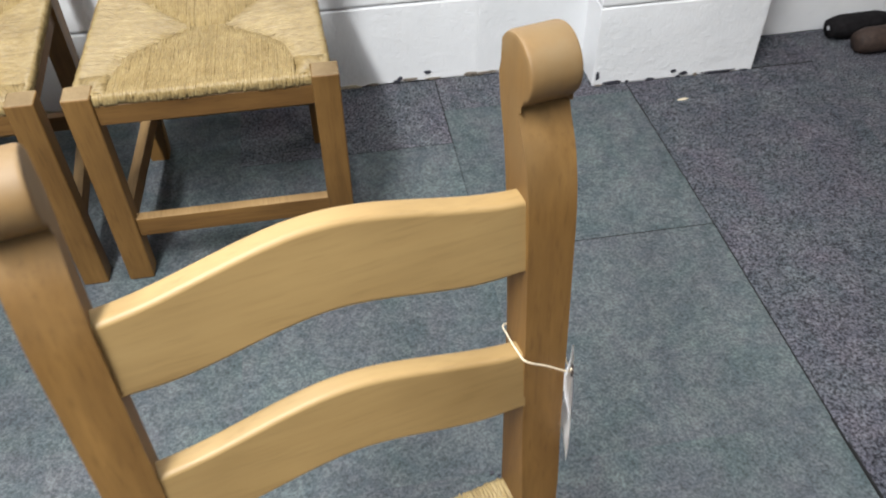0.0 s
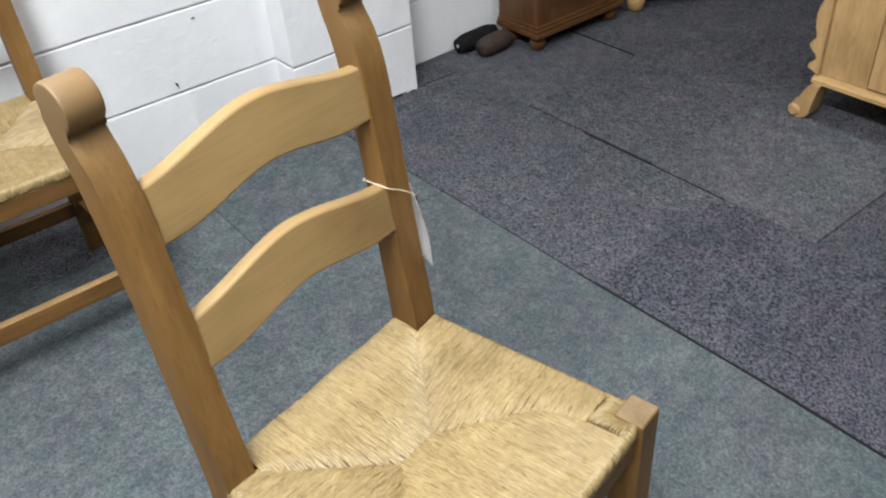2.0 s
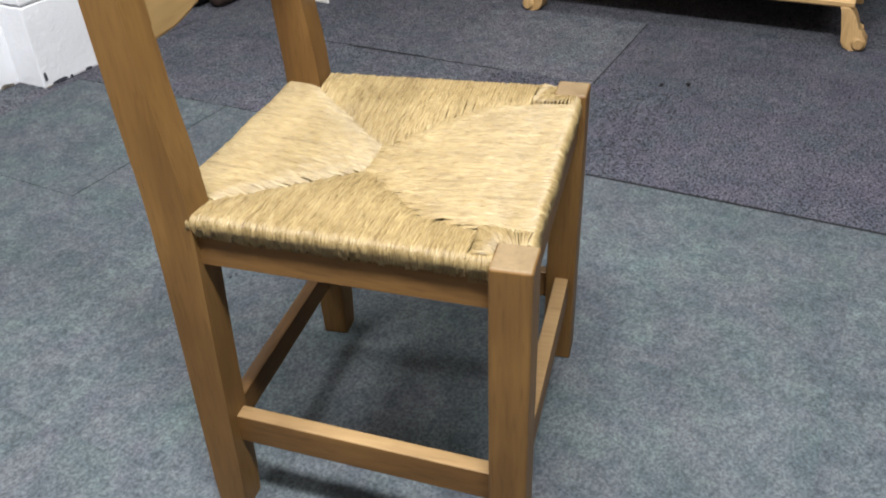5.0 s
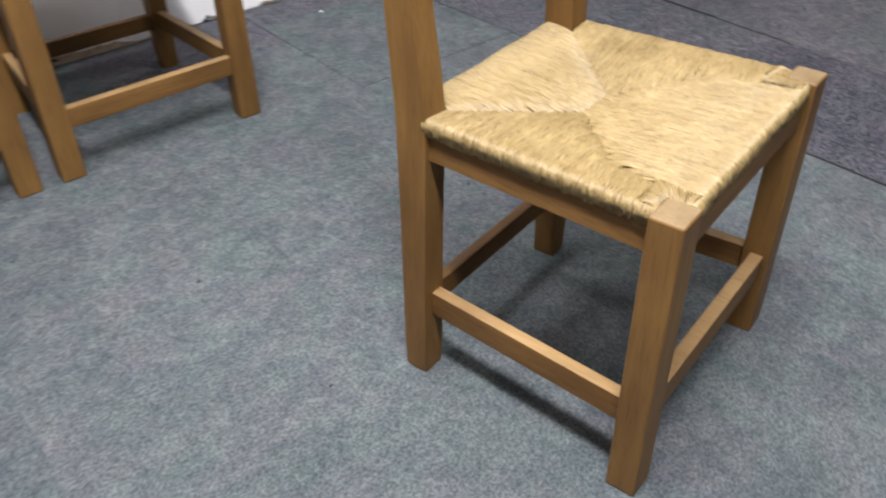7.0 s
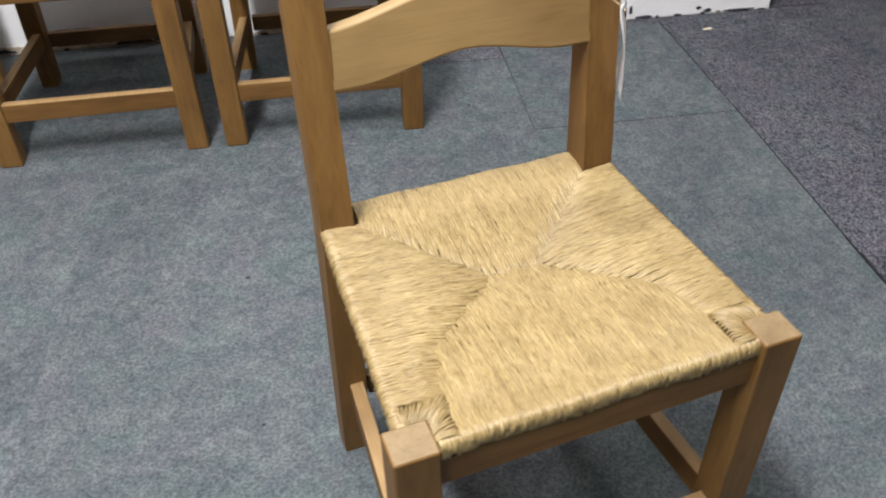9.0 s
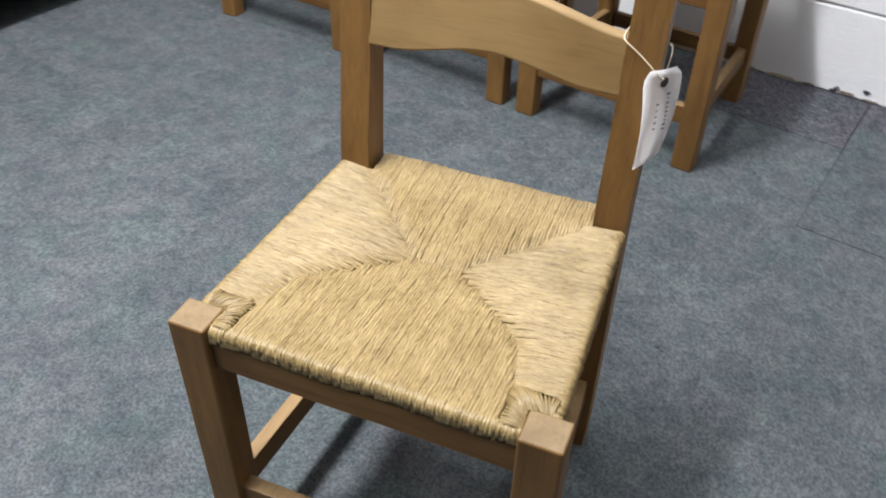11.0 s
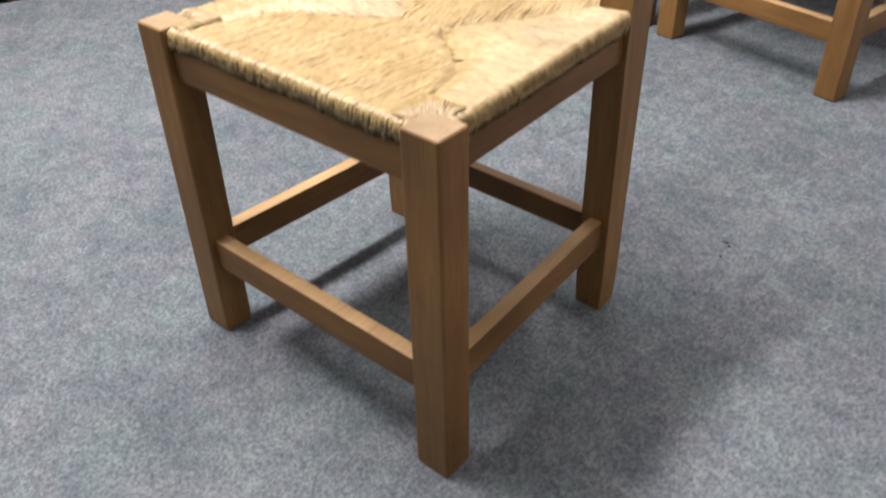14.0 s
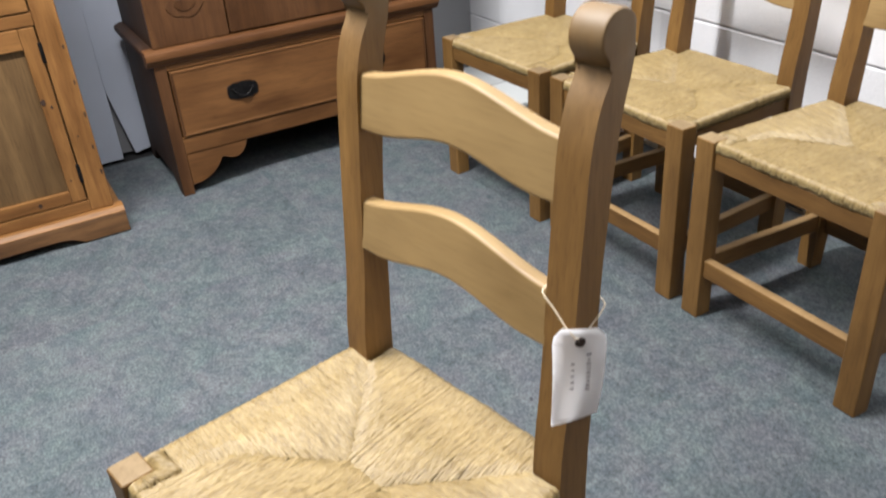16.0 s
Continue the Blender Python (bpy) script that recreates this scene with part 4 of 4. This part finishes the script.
def bun_chest(u0, u1, v0, depth, height, mx, mz, name, label, category, foot_r, base_z, inset, place=pose(0, 0, 0)):
    """A chest on turned bun feet with a moulded base and panelled front."""
    c = empty(name, ROOM @ place)
    tagged(c, label, category)
    v1 = v0 + depth
    for u in (u0 + inset, u1 - inset):
        for v in (v0 + inset, v1 - 0.045):
            prof = [(foot_r * 0.62, 0.0), (foot_r * 0.86, base_z * 0.14), (foot_r, base_z * 0.42), (foot_r * 0.90, base_z * 0.70), (foot_r * 0.58, base_z * 0.86), (foot_r * 0.66, base_z)]
            part("bun_foot", lathe(prof, u, v, 18), mx, c, "turned bun foot", smooth=True)
    for k, (out, a, b) in enumerate(((0.016, 0.0, 0.018), (0.010, 0.018, 0.030), (0.004, 0.030, 0.042))):
        part("base_moulding", box(u0 - out, u1 + out, v0 - out, v1, base_z + a, base_z + b, 0.004), mx, c)
    z0 = base_z + 0.042
    part("carcass", box(u0, u1, v0 + 0.018, v1, z0, height, 0.003), mz, c)
    part("stile", box(u0, u0 + 0.065, v0, v0 + 0.018, z0, height, 0.002), mz, c)
    part("stile", box(u1 - 0.065, u1, v0, v0 + 0.018, z0, height, 0.002), mz, c)
    part("rail", box(u0 + 0.065, u1 - 0.065, v0, v0 + 0.018, z0, z0 + 0.075, 0.002), mx, c)
    part("rail", box(u0 + 0.065, u1 - 0.065, v0, v0 + 0.018, height - 0.08, height, 0.002), mx, c)
    part("panel", prism([(u0 + 0.065, v0 + 0.016), (u0 + 0.10, v0 + 0.006), (u1 - 0.10, v0 + 0.006), (u1 - 0.065, v0 + 0.016), (u1 - 0.065, v0 + 0.018), (u0 + 0.065, v0 + 0.018)], "z", z0 + 0.075, height - 0.08, 0), mz, c)
    part("top_board", box(u0 - 0.02, u1 + 0.02, v0 - 0.02, v1, height, height + 0.028, 0.005), mx, c)
    return c


def roll(path, r, mat, label, cap=None):
    t = empty("bolster_roll", ROOM)
    tagged(t, label, "roll")
    pts = bez(path, 6)
    radii = [r * (0.72 + 0.28 * min(1, i / 3, (len(pts) - 1 - i) / 3)) for i in range(len(pts))]
    part("cover", sweep(pts, radii, 18), mat, t, smooth=True)
    if cap:
        p, q = Vector(pts[0]), Vector(pts[1])
        part("end_cap", sweep([p - (q - p) * 0.15, p], 0.006, 10), cap, t, "small pale end button")
    return t


wardrobe()
pine_cupboard()
pale_cabinet()
bun_chest(1.545, 1.955, 1.408, 0.20, 0.95, WALNUT_X, WALNUT_Z, "walnut_cabinet", "dark walnut cabinet on small bun feet", "cabinet", 0.030, 0.052, 0.024)
bun_chest(-0.03, 0.56, -0.03, 0.22, 0.85, PALE_Y, PALE_Z, "pine_chest", "pale pine chest on turned bun feet, standing askew", "chest", 0.036, 0.088, 0.03, pose(2.062, 1.412, 0, 0, 0, -30))
roll([(1.342, 1.600, 0.034), (1.43, 1.603, 0.034), (1.520, 1.606, 0.034)], 0.033, BLACK, "black rolled bolster lying by the wall", PAPER)
roll([(1.380, 1.522, 0.035), (1.45, 1.525, 0.035), (1.515, 1.531, 0.035)], 0.035, BROWN, "dark brown rolled bolster lying on the carpet")

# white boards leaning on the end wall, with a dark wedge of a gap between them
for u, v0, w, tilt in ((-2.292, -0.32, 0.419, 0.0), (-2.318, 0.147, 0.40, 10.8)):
    bd = part("leaning_board", box(-0.009, 0.009, 0, w, 0.0, 1.9, 0.002), DIM_BOARD_PAINT)
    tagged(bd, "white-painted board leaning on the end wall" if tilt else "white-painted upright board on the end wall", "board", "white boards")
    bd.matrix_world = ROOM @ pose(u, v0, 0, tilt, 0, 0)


# pale slabs laid end to end at the foot of the block wall
for u0, u1, v0, top in ((-2.30, -2.047, 1.455, 0.014), (-2.040, -1.795, 1.452, 0.012)):
    slab = part("pale_slab", box(u0, u1, v0, 1.594, 0.0, top, 0.002), SLAB_PAINT)
    tagged(slab, "pale grey slab lying on the carpet against the wall", "slab", "slabs along the wall")
    slab.matrix_world = ROOM


# ---- the room ----
def structure(name, bm, mat, label, m=ROOM):
    ob = part(name, bm, mat)
    ob.matrix_world = m
    return tagged(ob, label, kind="structure")


U0, U1, V0, V1, TOP = -2.34, 4.8, -4.0, 1.60, 2.75
floor = structure("floor", box(U0 - 0.2, U1 + 0.2, V0 - 0.2, V1 + 0.3, -0.10, -0.016, 0), UNDERLAY, "dark underlay beneath grey carpet tiles")
ceiling = structure("ceiling", box(U0 - 0.2, U1 + 0.2, V0 - 0.2, V1 + 0.3, TOP, TOP + 0.15, 0), DARK_SURROUND, "unseen ceiling coloured dark to hold back bounced light")
wall_north = structure("wall_north", box(U0 - 0.2, 0.643, V1 + 0.006, V1 + 0.3, 0, TOP, 0), MORTAR, "white-painted concrete block wall")
pilaster = structure("wall_pilaster", box(0.649, 1.074, 1.503, V1 + 0.3, 0, TOP, 0), MORTAR, "white-painted block pilaster")
wall_east_part = structure("wall_north_east", box(1.078, U1 + 0.2, 1.651, V1 + 0.3, 0, TOP, 0), MORTAR, "white-painted concrete block wall")
wall_west = structure("wall_west", box(U0 - 0.2, U0, V0, V1 + 0.006, 0, TOP, 0), SHADED_END_PAINT, "end wall coloured dark grey for the wardrobe's shade")
wall_east = structure("wall_east", box(U1, U1 + 0.2, V0, V1 + 0.05, 0, TOP, 0), DARK_SURROUND, "unseen wall coloured dark to hold back bounced light")
wall_south = structure("wall_south", box(U0, U1, V0 - 0.2, V0, 0, TOP, 0), DARK_SURROUND, "unseen wall coloured dark to hold back bounced light")


def chip(u, v, z, w, h, seed):
    r = random.Random(seed)
    pts = [(u + w * math.cos(t) * r.uniform(0.6, 1.1), z + h * math.sin(t) * r.uniform(0.6, 1.1)) for t in (2 * math.pi * k / 11 for k in range(11))]
    return prism(pts, "y", v - 0.0012, v + 0.004, 0)


# chips in the paint near the floor, a nail, and two small marks
for k, (u, z, w, h) in enumerate(((0.232, 0.026, 0.010, 0.006), (0.160, 0.014, 0.008, 0.007), (0.150, 0.006, 0.010, 0.006), (0.09, 0.008, 0.03, 0.007), (0.36, 0.006, 0.05, 0.006), (0.52, 0.010, 0.05, 0.008), (0.60, 0.012, 0.03, 0.012))):
    part("paint_chip", chip(u, 1.5985, z * (0.6 if w > 0.02 else 1), w * (0.6 if w > 0.02 else 1), h * (0.5 if w > 0.02 else 1), k), RAW if w > 0.02 else CHIP, wall_north, "bare dark chip in the paint")
for k, (u, z, w, h) in enumerate(((0.655, 0.030, 0.006, 0.016), (0.70, 0.006, 0.03, 0.006), (0.86, 0.022, 0.010, 0.006), (0.89, 0.012, 0.016, 0.006), (0.99, 0.006, 0.05, 0.005))):
    part("paint_chip", chip(u, 1.4955, z, w, h, 40 + k), CHIP, pilaster, "bare dark chip in the paint")
part("nail", sweep([(0.330, 1.60, 0.257), (0.330, 1.590, 0.2575), (0.3303, 1.589, 0.250)], [0.0022, 0.0022, 0.0016], 8), BLACK_METAL, wall_north, "bent old masonry nail")
part("paint_chip", chip(0.425, 1.5985, 0.420, 0.007, 0.003, 91), RAW, wall_north, "small greenish scuff")
# bare cream render along the foot of the wall behind the chairs, with holes broken into it
r = random.Random(33)


def ragged(u0, u1, z0, z1, seed, v, step=0.012, rough=0.5):
    """A flat patch with a straight foot and a ragged top."""
    q = random.Random(seed)
    n = max(4, round((u1 - u0) / step))
    top = []
    for i in range(n + 1):
        f = i / n
        top.append((u0 + (u1 - u0) * f, z0 + (z1 - z0) * min(1.0, 6 * f, 6 * (1 - f)) * q.uniform(1 - rough, 1.0)))
    return prism([(u0, z0 - 0.001)] + [(u1, z0 - 0.001)] + top[::-1], "y", v, v + 0.004, 0)


for k, (a, d, h) in enumerate(((-1.62, -1.30, 0.020), (-1.27, -1.02, 0.026), (-1.00, -0.58, 0.030), (-0.44, -0.05, 0.024), (-0.03, 0.06, 0.010))):
    part("bare_render", ragged(a, d, 0.001, h, 200 + k, 1.5972, 0.014, 0.35), RENDER, wall_north, "bare cream render where the paint ends")
for k, (a, d, z, h) in enumerate(((-0.815, -0.700, 0.006, 0.030), (-0.705, -0.610, 0.012, 0.026), (-0.350, -0.272, 0.012, 0.026), (-0.410, -0.385, 0.001, 0.007), (-0.955, -0.940, 0.002, 0.010), (-1.16, -1.08, 0.006, 0.020), (-1.46, -1.40, 0.004, 0.016))):
    part("broken_hole", ragged(a, d, z, h, 300 + k, 1.5958, 0.009, 0.7), CHIP if k % 3 else RUBBLE, wall_north, "dark hole broken in the wall's foot")
u = 0.07
while u < 0.62:
    w, h = r.uniform(0.006, 0.03), r.uniform(0.003, 0.007)
    if r.random() < 0.7:
        part("paint_chip", chip(u, 1.5985, h * 0.9 + r.uniform(0.0, 0.004), w, h, r.randrange(9999)), RAW if r.random() < 0.8 else CHIP, wall_north, "bare dirty plaster where paint has flaked")
    u += w + r.uniform(0.02, 0.09)
u = 0.66
while u < 1.06:
    w, h = r.uniform(0.004, 0.016), r.uniform(0.002, 0.005)
    part("paint_chip", chip(u, 1.4955, h, w, h, r.randrange(9999)), RAW if r.random() < 0.5 else CHIP, pilaster, "bare dirty plaster where paint has flaked")
    u += w + r.uniform(0.02, 0.08)


def block_mesh(w, h, d, seed):
    """A hollow-face concrete block under thick paint: rounded arrises and a slightly uneven face."""
    r = random.Random(seed)
    bm = bmesh.new()
    nx, nz = 6, 3
    e = 0.0045
    xs = [0, e] + [e + (w - 2 * e) * i / nx for i in range(1, nx)] + [w - e, w]
    zs = [0, e] + [e + (h - 2 * e) * i / nz for i in range(1, nz)] + [h - e, h]
    grid = []
    for i, x in enumerate(xs):
        col = []
        for j, z in enumerate(zs):
            rim_z = j in (0, len(zs) - 1)
            rim_x = i in (0, len(xs) - 1)
            y = (0.0022 if rim_z else 0.0007 if rim_x else 0.0) + r.uniform(-0.0002, 0.0002)
            col.append(bm.verts.new((x, y, z + (r.uniform(-0.0014, 0.0014) if rim_z else 0))))
        grid.append(col)
    for a, b in zip(grid, grid[1:]):
        for j in range(len(zs) - 1):
            f = bm.faces.new((a[j], b[j], b[j + 1], a[j + 1]))
            f.smooth = False
    me = bpy.data.meshes.new("block")
    bm.to_mesh(me)
    bm.free()
    me.materials.append(BLOCK_PAINT)
    return me


COURSE = 0.2265


def lay_blocks(parent, u0, u1, v, length, meshes, stagger=True):
    n = int(TOP / COURSE) + 1
    for k in range(n):
        u = u0 - (length / 2 if stagger and k % 2 else 0)
        i = 0
        while u < u1 - 0.01:
            a, b = max(u, u0), min(u + length, u1)
            h = min(COURSE, TOP - k * COURSE) - 0.0036
            if b - a > 0.02 and h > 0.02:
                key = (round(b - a, 3), round(h, 3), (i + k) % 3)
                if key not in meshes:
                    meshes[key] = block_mesh(b - a, h, 0.02, len(meshes))
                ob = new("block", meshes[key])
                ob.parent = parent
                ob.matrix_local = pose(a, v, k * COURSE)
            u += length
            i += 1


blocks = {}
lay_blocks(wall_north, U0, 0.647, V1 - 0.0, 0.4505, blocks)
lay_blocks(pilaster, 0.643, 1.080, 1.4965, 0.437, blocks, False)
lay_blocks(wall_east_part, 1.078, 3.4, 1.6455, 0.4505, blocks)
# the pilaster's two cheeks
for k in range(int(TOP / COURSE) + 1):
    h = min(COURSE, TOP - k * COURSE) - 0.0045
    if h < 0.02:
        continue
    key = (0.104, round(h, 3), 9)
    if key not in blocks:
        blocks[key] = block_mesh(0.104, h, 0.02, 77)
    for u, turn, v in ((0.6435, -90, 1.601), (1.0795, 90, 1.497)):
        ob = new("block", blocks[key])
        ob.parent = pilaster
        ob.matrix_local = pose(u, v, k * COURSE, 0, 0, turn)


# ---- carpet tiles ----
def seam_line(v):
    """How far the seam between the two carpets strays from u = 0.75."""
    return float(np.interp(v, [-4.0, -0.5, -0.05, 0.4, 1.0, 1.5], [0.036, 0.036, 0.033, 0.017, 0.004, -0.015]))


def tile_mesh(du, dv, gaps, mat, skew=(0, 0, 0, 0)):
    """A carpet tile; gaps are the widths left open at its four sides (west, east, south, north), skew shifts its four corners along u."""
    w, e, s, n = gaps
    bm = bmesh.new()
    lo = [bm.verts.new(p) for p in ((w, s, -0.016), (du - e, s, -0.016), (du - e, dv - n, -0.016), (w, dv - n, -0.016))]
    k = [min(0.0018, g) for g in gaps]
    mid = [bm.verts.new(p) for p in ((w, s, -0.0022), (du - e, s, -0.0022), (du - e, dv - n, -0.0022), (w, dv - n, -0.0022))]
    hi = [bm.verts.new(p) for p in ((w + k[0], s + k[2], 0), (du - e - k[1], s + k[2], 0), (du - e - k[1], dv - n - k[3], 0), (w + k[0], dv - n - k[3], 0))]
    for ring in (lo, mid, hi):
        for vert, shift in zip(ring, skew):
            vert.co.x += shift
    bm.faces.new(hi)
    for a, b in ((lo, mid), (mid, hi)):
        for i in range(4):
            bm.faces.new((a[i], a[(i + 1) % 4], b[(i + 1) % 4], b[i])).material_index = 1
    me = bpy.data.meshes.new("carpet_tile")
    bm.to_mesh(me)
    bm.free()
    me.materials.append(mat)
    me.materials.append(UNDERLAY)   # dark bitumen backing
    return me


def lay_tiles():
    kept = {}
    cols = [(0.25 - 0.5 * k, 0.25 - 0.5 * k + 0.5, 0.96, CARPET) for k in range(6)]
    cols += [(0.75 + 0.506 * k, 0.75 + 0.506 * (k + 1), 0.41 if k % 2 == 0 else 0.148, LOOP) for k in range(8)]
    for a, b, joint, mat in cols:
        a = max(a, U0)
        v = joint - 0.5 * math.ceil((joint - V0) / 0.5)
        while v < V1 + 0.05:
            s, n = max(v, V0), min(v + 0.5, 1.66)
            here = LOOP if abs(a - 0.25) < 0.01 and s > 1.4 else mat   # an offcut of the other carpet by the wall
            if mat is LOOP:
                here = LOOP_DARK if a < 1.7 and s < 0.1 else LOOP_PALE if abs(a - 1.256) < 0.01 and s < 0.6 else LOOP
            if abs(a - 0.75) < 0.01 and s > 1.4:
                n = 1.500
                strip = new("carpet_tile", tile_mesh(0.506, 0.16, (0, 0, 0.003, 0), LOOP))
                strip.parent = floor
                strip.matrix_local = pose(0.75, 1.500, 0)
            if mat is CARPET and abs(b - 0.25) < 0.01 and s > 1.4:
                offcut = new("carpet_tile", tile_mesh(0.5, V1 - 1.33, (0, 0.0006, 0.0008, 0), LOOP))
                offcut.parent = floor
                offcut.matrix_local = pose(a, 1.33, 0)
                n = s
            elif mat is CARPET and abs(b - 0.25) < 0.01 and abs(n - 1.46) < 0.01:
                n = 1.33
            if n - s > 0.02:
                skew = (0, 0, 0, 0)
                if abs(b - 0.75) < 0.01:
                    skew = (0, seam_line(s), seam_line(n), 0)
                if abs(a - 0.75) < 0.01:
                    skew = (seam_line(s), 0, 0, seam_line(n))
                gw = ge = gs = gn = 0.0
                if abs(b - 0.75) < 0.01:
                    ge = 0.0020 if (s + n) / 2 < 0.3 else 0.0008
                if abs(a - 0.75) < 0.01:
                    gw = 0.0024 if (s + n) / 2 < 0.3 else 0.0009
                if abs(a - 0.25) < 0.01 and mat is CARPET and s > 0.7:
                    gw = 0.0007
                if abs(a - 0.25) < 0.01 and abs(n - 0.96) < 0.01:
                    gn = 0.0006
                if abs(a - 0.25) < 0.01 and abs(s - 0.96) < 0.01:
                    gs = 0.0006
                if abs(b - 1.256) < 0.01 and 0.35 < (s + n) / 2 < 0.9:
                    ge = 0.0040
                if abs(a - 1.256) < 0.01:
                    if 0.6 < (s + n) / 2 < 1.2:
                        gw = 0.0030
                    if s > 1.1:
                        ge = 0.0070
                    if abs(s - 0.148) < 0.01:
                        gs = 0.0020
                key = (round(b - a, 3), round(n - s, 3), gw, ge, gs, gn, here.name, skew)
                if key not in kept:
                    kept[key] = tile_mesh(b - a, n - s, (gw, ge, gs, gn), here, skew)
                ob = new("carpet_tile", kept[key])
                ob.parent = floor
                ob.matrix_local = pose(a, s, 0)
            v += 0.5


lay_tiles()

# crumbs and a dried leaf lying on the carpet
for k, (x, y, w) in enumerate(((-0.282, 0.609, 0.005), (-0.451, 0.928, 0.004), (-0.325, 0.248, 0.0035), (0.253, 0.413, 0.006), (0.262, 0.405, 0.003), (0.264, 0.372, 0.003), (0.350, 1.047, 0.005), (1.278, -0.299, 0.011), (1.294, -0.365, 0.010))):
    r = random.Random(60 + k)
    pts = [(w * math.cos(t) * r.uniform(0.5, 1.1), w * 0.7 * math.sin(t) * r.uniform(0.5, 1.1)) for t in (2 * math.pi * j / 8 for j in range(8))]
    bit = part("crumb", prism(pts, "z", 0.0, 0.003, 0.0006, 1), BLACK if w > 0.006 else CHIP)
    bit.matrix_world = pose(x, y, 0.0)
    tagged(bit, "tiny dark crumb lying on the grey carpet", "crumb", "crumbs on the carpet")
flake = part("paint_flake", prism([(-0.006, -0.002), (-0.001, -0.004), (0.006, -0.001), (0.004, 0.004), (-0.003, 0.004)], "z", 0.0, 0.002, 0.0004, 1), PAPER)
flake.matrix_world = pose(0.745, 1.313, 0.0, 0, 0, 20)
tagged(flake, "small white paint flake on the grey carpet", "paint flake")
leaf = part("dry_leaf", prism([(-0.022, 0.0), (-0.010, 0.006), (0.008, 0.007), (0.022, 0.001), (0.008, -0.005), (-0.010, -0.005)], "z", 0.0, 0.002, 0.0006, 1), STRING)
leaf.matrix_world = pose(1.137, 1.182, 0.0, 0, 0, -10) @ Matrix.Diagonal((0.7, 0.7, 1, 1))
tagged(leaf, "small dry straw-coloured leaf on the carpet", "leaf")
